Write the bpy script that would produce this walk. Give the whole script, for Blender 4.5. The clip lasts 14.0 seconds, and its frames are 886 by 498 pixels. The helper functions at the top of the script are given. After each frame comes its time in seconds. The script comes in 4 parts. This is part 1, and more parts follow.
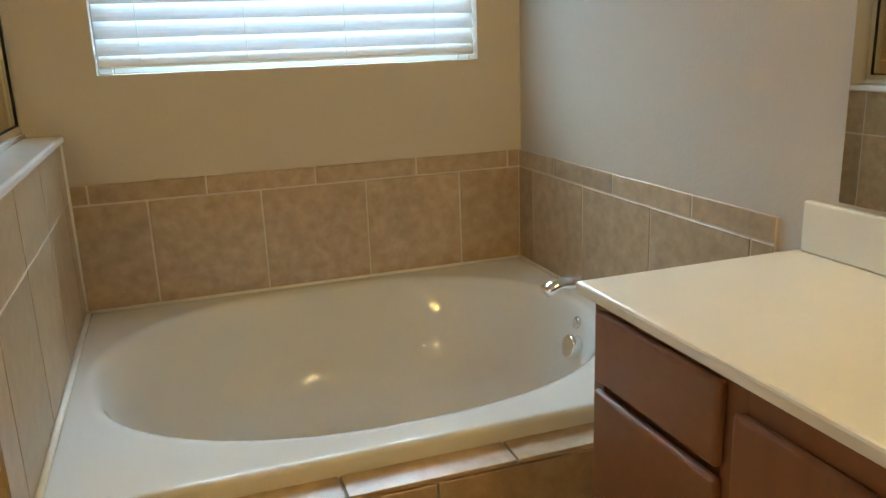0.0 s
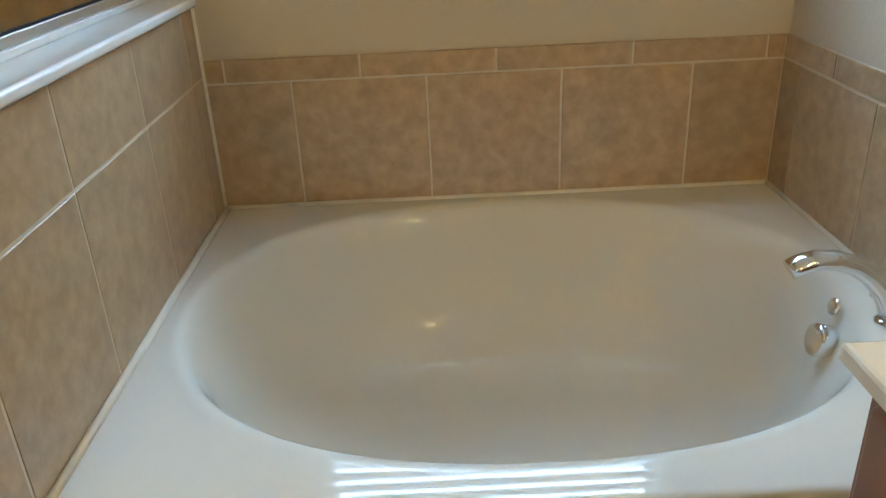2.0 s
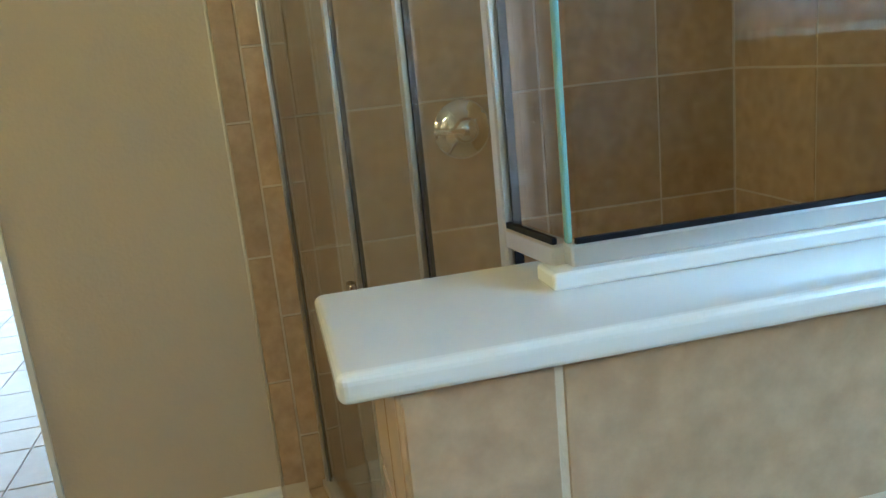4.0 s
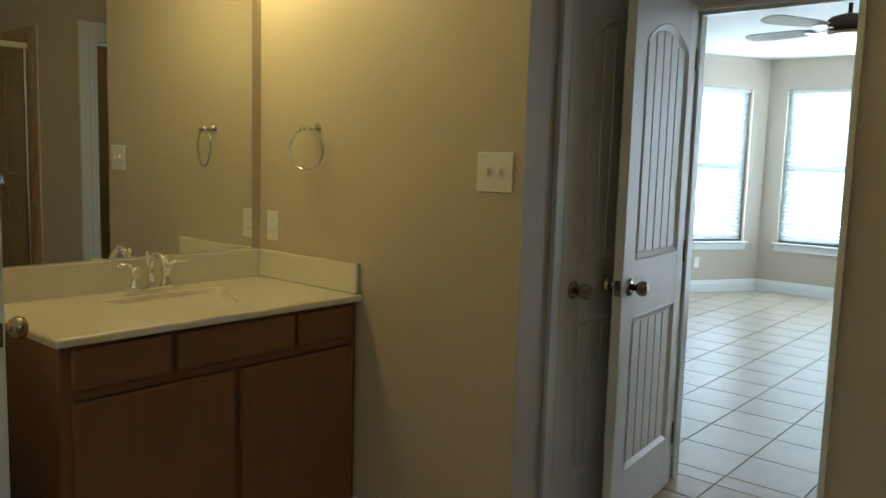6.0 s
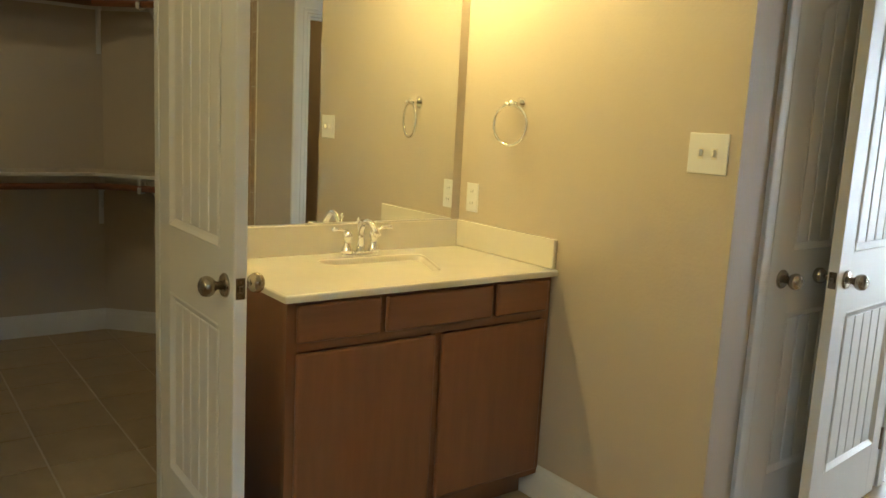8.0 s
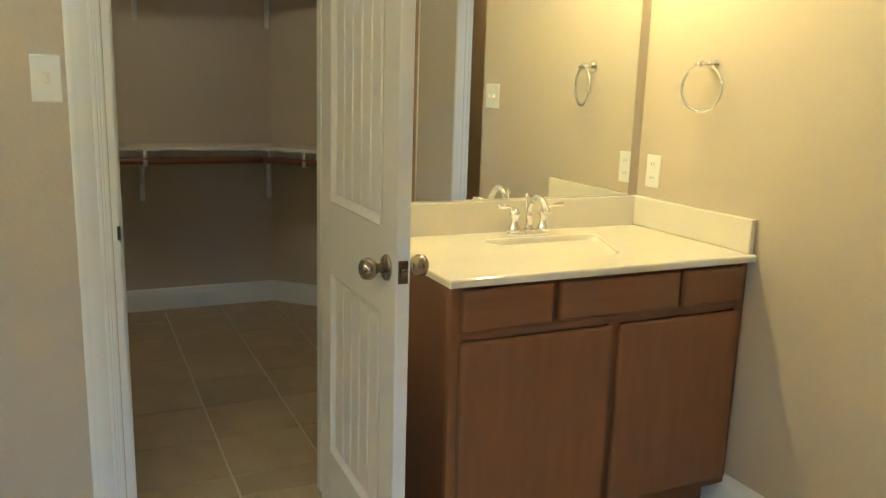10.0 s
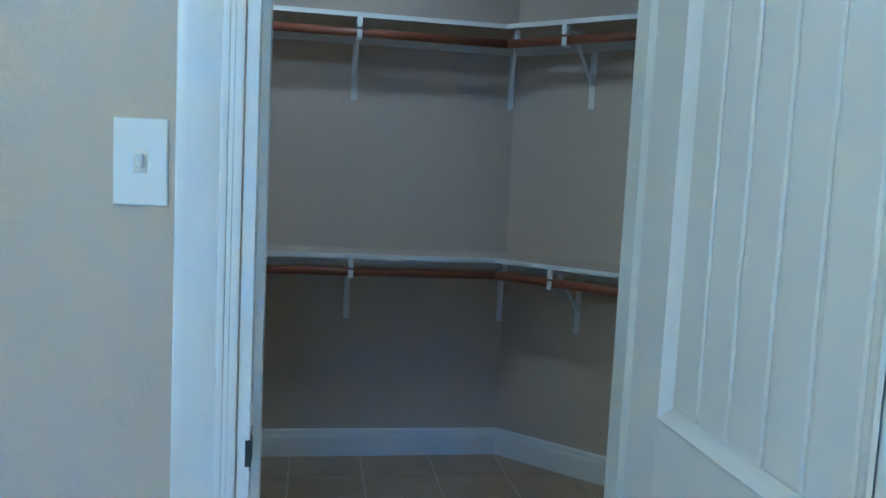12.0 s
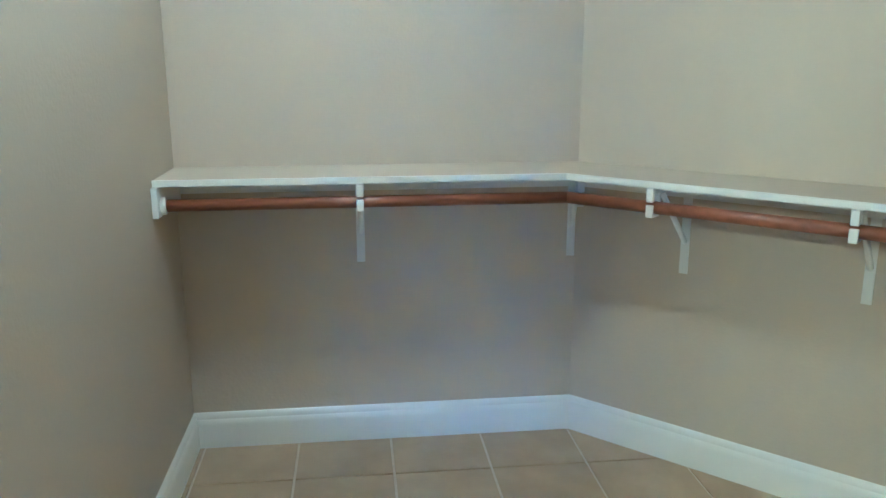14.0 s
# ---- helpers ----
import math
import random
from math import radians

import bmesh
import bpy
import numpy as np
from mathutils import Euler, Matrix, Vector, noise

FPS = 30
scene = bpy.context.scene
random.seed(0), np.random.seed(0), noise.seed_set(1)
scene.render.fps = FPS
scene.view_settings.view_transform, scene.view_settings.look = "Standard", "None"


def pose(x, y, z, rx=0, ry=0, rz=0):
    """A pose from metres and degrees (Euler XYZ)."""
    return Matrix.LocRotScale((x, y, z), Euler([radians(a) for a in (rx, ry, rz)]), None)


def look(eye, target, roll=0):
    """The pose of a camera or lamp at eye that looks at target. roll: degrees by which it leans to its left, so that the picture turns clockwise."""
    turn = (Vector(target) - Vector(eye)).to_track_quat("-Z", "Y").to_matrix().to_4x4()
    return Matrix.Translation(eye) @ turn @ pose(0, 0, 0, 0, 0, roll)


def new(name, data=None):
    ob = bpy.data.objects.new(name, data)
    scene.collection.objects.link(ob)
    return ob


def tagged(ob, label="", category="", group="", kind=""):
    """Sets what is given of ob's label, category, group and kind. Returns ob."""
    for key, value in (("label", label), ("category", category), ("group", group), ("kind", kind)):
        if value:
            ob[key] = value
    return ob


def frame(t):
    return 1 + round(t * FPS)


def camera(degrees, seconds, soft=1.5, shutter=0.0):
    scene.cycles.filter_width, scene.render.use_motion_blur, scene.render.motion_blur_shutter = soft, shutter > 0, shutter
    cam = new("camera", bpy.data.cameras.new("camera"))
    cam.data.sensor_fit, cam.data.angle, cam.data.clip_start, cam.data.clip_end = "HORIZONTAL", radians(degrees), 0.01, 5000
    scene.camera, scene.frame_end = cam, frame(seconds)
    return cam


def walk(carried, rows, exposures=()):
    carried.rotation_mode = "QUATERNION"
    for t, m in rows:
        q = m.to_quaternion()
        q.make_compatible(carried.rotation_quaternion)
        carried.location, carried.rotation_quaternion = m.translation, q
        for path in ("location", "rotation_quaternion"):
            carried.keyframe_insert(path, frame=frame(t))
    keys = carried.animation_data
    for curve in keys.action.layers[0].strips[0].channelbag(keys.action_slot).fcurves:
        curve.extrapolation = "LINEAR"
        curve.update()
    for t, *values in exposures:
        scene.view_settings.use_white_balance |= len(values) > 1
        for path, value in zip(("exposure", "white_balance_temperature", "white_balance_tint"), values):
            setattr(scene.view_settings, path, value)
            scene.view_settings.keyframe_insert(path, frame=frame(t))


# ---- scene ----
cam = camera(59.2, 14.0)
PATH = [
    (0, (0.319, -2.672, 1.323), (0.947, -0.842, 0.814), -2.1),
    (0.5, (0.431, -2.404, 1.322), (0.84, -0.533, 0.745), -2.3),
    (1, (0.538, -2.241, 1.353), (0.749, -0.38, 0.651), -2.7),
    (1.5, (0.588, -2.154, 1.338), (0.679, -0.33, 0.522), -2.9),
    (2, (0.605, -2.094, 1.324), (0.612, -0.281, 0.479), -2.7),
    (2.2, (0.612, -2.062, 1.329), (0.576, -0.241, 0.504), -2.4),
    (2.7, (0.625, -1.92, 1.328), (0.18, -0.1, 0.575), -2.7),
    (3.3, (0.585, -1.655, 1.318), (-0.52, -0.14, 0.69), -3.8),
    (3.8, (0.53, -1.44, 1.3), (-1.18, -0.725, 0.8), -5.2),
    (4.3, (0.497, -1.34, 1.296), (-1.46, -1.356, 0.883), -5.5),
    (4.5, (0.481, -1.309, 1.308), (-1.468, -1.525, 0.91), -4.5),
    (5, (0.529, -1.402, 1.339), (-1.342, -2.007, 0.978), -2.4),
    (5.5, (0.517, -1.495, 1.348), (-1.186, -2.505, 1.067), -0.1),
    (6, (0.496, -1.584, 1.349), (-1.015, -2.875, 1.125), 1.7),
    (6.5, (0.565, -1.644, 1.369), (-0.82, -3.07, 1.152), 2.5),
    (7, (0.585, -1.651, 1.378), (-0.733, -3.135, 1.13), 2.7),
    (7.2, (0.607, -1.639, 1.371), (-0.691, -3.138, 1.109), 3),
    (9.3, (0.54, -1.619, 1.361), (-0.425, -3.325, 0.964), 1.7),
    (9.5, (0.535, -1.673, 1.354), (-0.399, -3.395, 0.952), 1.7),
    (10, (0.511, -1.838, 1.347), (-0.332, -3.607, 0.945), 1.8),
    (10.5, (0.512, -2.098, 1.367), (-0.241, -3.911, 0.984), 2.1),
    (11, (0.461, -2.42, 1.364), (-0.144, -4.302, 1.059), 2.7),
    (11.5, (0.378, -2.721, 1.352), (-0.059, -4.66, 1.124), 2.9),
    (12, (0.328, -3.009, 1.344), (-0.002, -4.972, 1.156), 2.8),
    (12.5, (0.293, -3.31, 1.36), (0.024, -5.282, 1.16), 3),
    (13, (0.223, -3.59, 1.294), (0.039, -5.573, 1.107), 2.1),
    (13.5, (0.135, -3.843, 1.314), (0.014, -5.817, 1.019), 1.1),
    (14, (0.177, -4.024, 1.324), (-0.042, -5.957, 0.856), -0.1),
]
walk(cam, [(t, look(e, a, r)) for t, e, a, r in PATH], exposures=[
    (0.0, -0.95, 6500, 17), (1.0, -0.85, 6050, 16), (2.2, -0.88, 6050, 16), (4.3, -0.5, 4750, 4), (5.0, -1.05, 5250, 5), (5.5, -1.3, 5450, 5), (6.0, -2.0, 5350, 3), (6.5, -1.8, 5600, 3), (7.2, -1.2, 5650, 4),
    (9.3, -0.25, 5250, 7), (10.5, -0.2, 4650, 7), (11.5, -0.1, 3550, 4), (12.0, 0.05, 3250, 8), (12.5, 0.2, 3250, 8), (13.2, 1.05, 3500, 5), (14.0, 1.9, 3550, 4)])

# ---- world, sun and lamps ----
world = bpy.data.worlds.new("sky")
scene.world = world
world.use_nodes = True
wn = world.node_tree
sky = wn.nodes.new("ShaderNodeTexSky")
sky.sky_type, sky.sun_disc = "NISHITA", False
sky.sun_elevation, sky.sun_rotation = radians(50), radians(200)
wn.links.new(sky.outputs[0], wn.nodes["Background"].inputs[0])
wn.nodes["Background"].inputs[1].default_value = 0.12


def area_lamp(name, eye, target, w, h, watts, colour, spread=180):
    d = bpy.data.lights.new(name, "AREA")
    d.shape, d.size, d.size_y, d.energy, d.color = "RECTANGLE", w, h, watts, colour
    d.spread = radians(spread)
    o = new(name, d)
    o.matrix_world = look(eye, target)
    return o


sun = bpy.data.lights.new("sun", "SUN")
sun.energy, sun.angle, sun.color = 3.0, radians(0.5), (1.0, 0.95, 0.88)
sun_ob = new("sun", sun)
sun_ob.matrix_world = look((-20, 4, 24), (0, -3, 0))

DAY = (0.50, 0.80, 1.0)
WARM = (1.0, 0.76, 0.30)
# daylight in the openings of the windows
area_lamp("tub_window_daylight", (0.76, 0.30, 1.75), (0.76, -1, 1.45), 1.2, 0.85, 180, DAY, 115)


# ---- materials ----
def mat(name, colour, rough=0.5, metal=0.0, var=0.0, scale=4.0, bump=0.0, bscale=60.0, island=0.0, objrand=0.0,
        colour2=None, coat=0.0, stretch=(1, 1, 1), spec=0.5):
    m = bpy.data.materials.new(name)
    m.use_nodes = True
    nt = m.node_tree
    b = nt.nodes["Principled BSDF"]
    b.inputs["Roughness"].default_value = rough
    b.inputs["Metallic"].default_value = metal
    b.inputs["Coat Weight"].default_value = coat
    b.inputs["Specular IOR Level"].default_value = spec
    b.inputs["Base Color"].default_value = (*colour, 1)
    tc = nt.nodes.new("ShaderNodeTexCoord")
    mp = nt.nodes.new("ShaderNodeMapping")
    mp.inputs["Scale"].default_value = stretch
    nt.links.new(tc.outputs["Object"], mp.inputs[0])
    vec = mp.outputs[0]
    if objrand:
        info = nt.nodes.new("ShaderNodeObjectInfo")
        off = nt.nodes.new("ShaderNodeVectorMath")
        off.operation = "ADD"
        mul = nt.nodes.new("ShaderNodeMath")
        mul.operation, mul.inputs[1].default_value = "MULTIPLY", 37.0
        nt.links.new(info.outputs["Random"], mul.inputs[0])
        nt.links.new(vec, off.inputs[0])
        nt.links.new(mul.outputs[0], off.inputs[1])
        vec = off.outputs[0]
    if var:
        n = nt.nodes.new("ShaderNodeTexNoise")
        n.inputs["Scale"].default_value, n.inputs["Detail"].default_value = scale, 6
        n.inputs["Roughness"].default_value = 0.6
        nt.links.new(vec, n.inputs["Vector"])
        ramp = nt.nodes.new("ShaderNodeValToRGB")
        c2 = colour2 or tuple(c * (1 - var) for c in colour)
        ramp.color_ramp.elements[0].position, ramp.color_ramp.elements[1].position = 0.32, 0.68
        ramp.color_ramp.elements[0].color = (*c2, 1)
        ramp.color_ramp.elements[1].color = (*colour, 1)
        nt.links.new(n.outputs["Fac"], ramp.inputs[0])
        out = ramp.outputs[0]
        if objrand:
            hsv = nt.nodes.new("ShaderNodeHueSaturation")
            rng = nt.nodes.new("ShaderNodeMapRange")
            rng.inputs[3].default_value, rng.inputs[4].default_value = 1 - objrand, 1 + objrand
            nt.links.new(info.outputs["Random"], rng.inputs[0])
            nt.links.new(rng.outputs[0], hsv.inputs["Value"])
            nt.links.new(out, hsv.inputs["Color"])
            out = hsv.outputs[0]
        nt.links.new(out, b.inputs["Base Color"])
        rr = nt.nodes.new("ShaderNodeMapRange")
        rr.inputs[3].default_value, rr.inputs[4].default_value = rough * 0.85, min(1, rough * 1.2)
        nt.links.new(n.outputs["Fac"], rr.inputs[0])
        nt.links.new(rr.outputs[0], b.inputs["Roughness"])
    if bump:
        n2 = nt.nodes.new("ShaderNodeTexNoise")
        n2.inputs["Scale"].default_value, n2.inputs["Detail"].default_value = bscale, 3
        nt.links.new(vec, n2.inputs["Vector"])
        bp = nt.nodes.new("ShaderNodeBump")
        bp.inputs["Strength"].default_value, bp.inputs["Distance"].default_value = bump, 0.004
        nt.links.new(n2.outputs["Fac"], bp.inputs["Height"])
        nt.links.new(bp.outputs[0], b.inputs["Normal"])
    return m


M_WALL = mat("wall_paint", (0.55, 0.475, 0.375), 0.55, var=0.05, scale=1.5, bump=0.25, bscale=90)
M_CEIL = mat("ceiling_paint", (0.78, 0.77, 0.74), 0.8, var=0.04, scale=2, bump=0.3, bscale=80)
M_TRIM = mat("white_trim_paint", (0.80, 0.80, 0.78), 0.30, var=0.03, scale=3, bump=0.05, bscale=40)
M_DOOR = mat("white_door_paint", (0.80, 0.78, 0.75), 0.37, var=0.03, scale=4, bump=0.025, bscale=60, stretch=(1, 1, 0.25))
M_TILE = mat("tan_wall_tile", (0.47, 0.338, 0.21), 0.30, var=0.3, scale=24, colour2=(0.345, 0.238, 0.14), bump=0.10, bscale=45, objrand=0.08)
M_TILE_J = mat("tan_tile_field", (0.47, 0.338, 0.21), 0.30, var=0.3, scale=24, colour2=(0.345, 0.238, 0.14), bump=0.10, bscale=45)
M_FTILE = mat("floor_tile_glaze", (0.43, 0.325, 0.20), 0.36, var=0.3, scale=6, colour2=(0.35, 0.26, 0.15), bump=0.06, bscale=20, objrand=0.06)
M_BTILE = mat("pale_floor_tile", (0.50, 0.42, 0.32), 0.355, var=0.2, scale=5, bump=0.06, bscale=20)
M_GROUT = mat("pale_grout", (0.62, 0.54, 0.42), 0.85, var=0.12, scale=20, bump=0.2, bscale=200)
M_TUB = mat("tub_acrylic", (0.63, 0.60, 0.54), 0.025, var=0.02, scale=3, spec=0.22)
M_COUNTER = mat("cultured_marble", (0.80, 0.75, 0.64), 0.16, var=0.04, scale=5, coat=0.3)
M_CAP = mat("cap_marble", (0.78, 0.78, 0.76), 0.14, var=0.04, scale=5, coat=0.4)
M_WOOD = mat("cabinet_wood", (0.215, 0.092, 0.040), 0.34, var=0.2, scale=7, colour2=(0.182, 0.076, 0.033), bump=0.05, bscale=60, stretch=(5, 5, 0.5))
M_WOODH = mat("cabinet_wood_rail", (0.215, 0.092, 0.040), 0.34, var=0.2, scale=7, colour2=(0.182, 0.076, 0.033), bump=0.05, bscale=60, stretch=(0.5, 5, 5))
M_ROD = mat("stained_rod_wood", (0.25, 0.098, 0.045), 0.35, var=0.3, scale=9, bump=0.05, stretch=(0.5, 5, 5))
M_CHROME = mat("chrome", (0.85, 0.86, 0.88), 0.06, 1.0)
M_BRONZE = mat("dark_bronze", (0.09, 0.065, 0.05), 0.38, 0.8, var=0.1, scale=12)
M_BLADE = mat("white_blade", (0.80, 0.78, 0.74), 0.45, var=0.1, scale=6, stretch=(1, 6, 1))
M_NICKEL = mat("satin_nickel", (0.40, 0.36, 0.31), 0.21, 1.0, var=0.08, scale=30)
M_ALU = mat("bright_aluminium", (0.72, 0.70, 0.66), 0.30, 1.0)
M_SEAL = mat("black_gasket", (0.008, 0.008, 0.012), 0.6, spec=0.15)
M_PLATE = mat("ivory_plastic", (0.80, 0.76, 0.66), 0.37, var=0.02)
M_WPLATE = mat("white_plastic", (0.82, 0.82, 0.80), 0.37, var=0.02)
M_DARK = mat("dark_slot", (0.03, 0.03, 0.03), 0.5)
M_BLIND = mat("faux_wood_blind", (0.72, 0.70, 0.66), 0.4, var=0.03)


def slat_mat(name, colour, through_light, share):
    """Thin painted slats that let some daylight glow through them."""
    m = mat(name, colour, 0.4, var=0.03)
    nt = m.node_tree
    tr, mx = nt.nodes.new("ShaderNodeBsdfTranslucent"), nt.nodes.new("ShaderNodeMixShader")
    tr.inputs[0].default_value, mx.inputs[0].default_value = (*through_light, 1), share
    nt.links.new(nt.nodes["Principled BSDF"].outputs[0], mx.inputs[1])
    nt.links.new(tr.outputs[0], mx.inputs[2])
    nt.links.new(mx.outputs[0], nt.nodes["Material Output"].inputs[0])
    return m


M_BLINDB = slat_mat("thin_white_slat", (0.82, 0.82, 0.80), (0.85, 0.88, 0.9), 0.55)
M_BLINDT = slat_mat("white_vinyl_slat", (0.78, 0.77, 0.75), (0.80, 0.86, 0.92), 0.22)
M_MIRROR = mat("silvered_mirror", (0.88, 0.9, 0.88), 0.01, 1.0)
M_CAULK = mat("white_caulk", (0.78, 0.74, 0.66), 0.5, var=0.05, scale=30)


def glass_mat(name, colour):
    m = bpy.data.materials.new(name)
    m.use_nodes = True
    nt = m.node_tree
    nt.nodes.remove(nt.nodes["Principled BSDF"])
    tr = nt.nodes.new("ShaderNodeBsdfTransparent")
    tr.inputs[0].default_value = (*colour, 1)
    gl = nt.nodes.new("ShaderNodeBsdfGlossy")
    gl.inputs["Roughness"].default_value = 0.02
    # gloss rises towards grazing angles, the same on both faces of the pane
    lw = nt.nodes.new("ShaderNodeLayerWeight")
    lw.inputs[0].default_value = 0.5
    pw = nt.nodes.new("ShaderNodeMath")
    pw.operation, pw.inputs[1].default_value = "POWER", 4.0
    sc = nt.nodes.new("ShaderNodeMath")
    sc.operation, sc.inputs[1].default_value, sc.inputs[2].default_value = "MULTIPLY_ADD", 0.7, 0.04
    mix = nt.nodes.new("ShaderNodeMixShader")
    nt.links.new(lw.outputs["Facing"], pw.inputs[0])
    nt.links.new(pw.outputs[0], sc.inputs[0])
    nt.links.new(sc.outputs[0], mix.inputs[0])
    nt.links.new(tr.outputs[0], mix.inputs[1])
    nt.links.new(gl.outputs[0], mix.inputs[2])
    nt.links.new(mix.outputs[0], nt.nodes["Material Output"].inputs[0])
    return m


def glow_mat(name, colour, strength):
    m = bpy.data.materials.new(name)
    m.use_nodes = True
    b = m.node_tree.nodes["Principled BSDF"]
    b.inputs["Base Color"].default_value = (*colour, 1)
    b.inputs["Emission Color"].default_value = (*colour, 1)
    b.inputs["Emission Strength"].default_value = strength
    return m


M_GLASS = glass_mat("shower_glass", (0.975, 0.985, 0.98))
M_GEDGE = mat("green_glass_edge", (0.22, 0.44, 0.46), 0.06, coat=0.5)
M_PANE = glass_mat("window_glass", (0.97, 0.98, 0.98))
M_BULB = glow_mat("lit_bulb_glass", (1.0, 0.70, 0.22), 325.0)
M_BULB_B = glow_mat("lit_bulb_glass_small", WARM, 225.0)
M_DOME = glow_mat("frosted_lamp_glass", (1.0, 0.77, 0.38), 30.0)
M_DOME_W = glow_mat("frosted_lamp_glass_dim", (1.0, 0.62, 0.20), 45.0)
M_FANBOWL = glow_mat("lit_fan_bowl", (1.0, 0.93, 0.82), 14.0)
M_OUT = glow_mat("daylight_backdrop", (0.45, 0.76, 1.0), 3.4)
M_OUTB = glow_mat("bay_daylight_backdrop", (0.9, 0.97, 1.0), 52.0)


# ---- mesh helpers ----
def finish(name, bm, material, parent=None, label="", smooth=False):
    me = bpy.data.meshes.new(name)
    bmesh.ops.recalc_face_normals(bm, faces=bm.faces)
    bm.to_mesh(me)
    bm.free()
    me.materials.append(material)
    if smooth:
        for p in me.polygons:
            p.use_smooth = True
    o = new(name, me)
    if parent is not None:
        o.parent = parent
    if label:
        o["label"] = label
    return o


def part(name, bm, material, parent, label="", smooth=False):
    return finish(name, bm, material, parent, label, smooth)


def thing(name, label, category, group="", kind="", at=(0, 0, 0)):
    o = new(name)
    o.location = at
    o.empty_display_size = 0.05
    return tagged(o, label, category, group, kind)


def add_box(bm, x0, x1, y0, y1, z0, z1, bev=0.0, seg=2, m=None):
    b2 = bmesh.new()
    bmesh.ops.create_cube(b2, size=1)
    for v in b2.verts:
        v.co = Vector(((x0 + x1) / 2 + v.co.x * (x1 - x0), (y0 + y1) / 2 + v.co.y * (y1 - y0), (z0 + z1) / 2 + v.co.z * (z1 - z0)))
    if bev:
        bmesh.ops.bevel(b2, geom=list(b2.edges), offset=bev, segments=seg, affect="EDGES", profile=0.5)
    if m is not None:
        bmesh.ops.transform(b2, matrix=m, verts=b2.verts)
    merge(bm, b2)
    return bm


def merge(bm, b2):
    tmp = bpy.data.meshes.new("tmp")
    b2.to_mesh(tmp)
    b2.free()
    bm.from_mesh(tmp)
    bpy.data.meshes.remove(tmp)


def box(x0, x1, y0, y1, z0, z1, bev=0.0, seg=2, m=None):
    return add_box(bmesh.new(), min(x0, x1), max(x0, x1), min(y0, y1), max(y0, y1), z0, z1, bev, seg, m)


def add_lathe(bm, profile, m=None, n=24):
    """Turns (radius, height) pairs about z."""
    rings = []
    vs = []
    for r, z in profile:
        ring = []
        for i in range(n):
            a = 2 * math.pi * i / n
            p = Vector((max(r, 1e-5) * math.cos(a), max(r, 1e-5) * math.sin(a), z))
            v = bm.verts.new(m @ p if m is not None else p)
            ring.append(v)
        rings.append(ring)
    for a, b in zip(rings, rings[1:]):
        for i in range(n):
            bm.faces.new((a[i], a[(i + 1) % n], b[(i + 1) % n], b[i]))
    bm.faces.new(rings[0])
    bm.faces.new(rings[-1])
    return bm


def lathe(profile, m=None, n=24):
    return add_lathe(bmesh.new(), profile, m, n)


def add_tube(bm, pts, rad, n=14):
    """A tube along points; rad is a number or one radius a point."""
    pts = [Vector(p) for p in pts]
    rads = rad if isinstance(rad, (list, tuple)) else [rad] * len(pts)
    up = Vector((0.123, 0.456, 0.88)).normalized()
    rings = []
    for i, p in enumerate(pts):
        d = (pts[min(i + 1, len(pts) - 1)] - pts[max(i - 1, 0)]).normalized()
        s = d.cross(up).normalized()
        u = s.cross(d).normalized()
        rings.append([bm.verts.new(p + rads[i] * (math.cos(2 * math.pi * k / n) * s + math.sin(2 * math.pi * k / n) * u)) for k in range(n)])
    for a, b in zip(rings, rings[1:]):
        for k in range(n):
            bm.faces.new((a[k], a[(k + 1) % n], b[(k + 1) % n], b[k]))
    bm.faces.new(rings[0])
    bm.faces.new(rings[-1])
    return bm


def tube(pts, rad, n=14):
    return add_tube(bmesh.new(), pts, rad, n)


def arc(c, r, a0, a1, n, u, v):
    c, u, v = Vector(c), Vector(u), Vector(v)
    return [c + r * (math.cos(radians(a0 + (a1 - a0) * i / n)) * u + math.sin(radians(a0 + (a1 - a0) * i / n)) * v) for i in range(n + 1)]


def add_extrude(bm, profile, m, length):
    """Extrudes a closed 2D profile (x out of the wall, z up) along local y, then places it with m."""
    a = [bm.verts.new(m @ Vector((x, 0, z))) for x, z in profile]
    b = [bm.verts.new(m @ Vector((x, length, z))) for x, z in profile]
    n = len(profile)
    for i in range(n):
        bm.faces.new((a[i], a[(i + 1) % n], b[(i + 1) % n], b[i]))
    bm.faces.new(a)
    bm.faces.new(b)
    return bm


def structure(name, bm, material, label, category):
    return tagged(finish(name, bm, material), label, category, "", "structure")


def wall_with_holes(a0, a1, b0, b1, z0, z1, holes, axis):
    """A wall from a0 to a1 along an axis, b0 to b1 thick, with openings (a, a, z, z)."""
    bm = bmesh.new()

    def bx(p, q, r, s):
        if q - p > 1e-4 and s - r > 1e-4:
            if axis == "x":
                add_box(bm, p, q, b0, b1, r, s)
            else:
                add_box(bm, b0, b1, p, q, r, s)
    cur = a0
    for h0, h1, hz0, hz1 in sorted(holes):
        bx(cur, h0, z0, z1)
        bx(h0, h1, z0, hz0)
        bx(h0, h1, hz1, z1)
        cur = h1
    bx(cur, a1, z0, z1)
    return bm


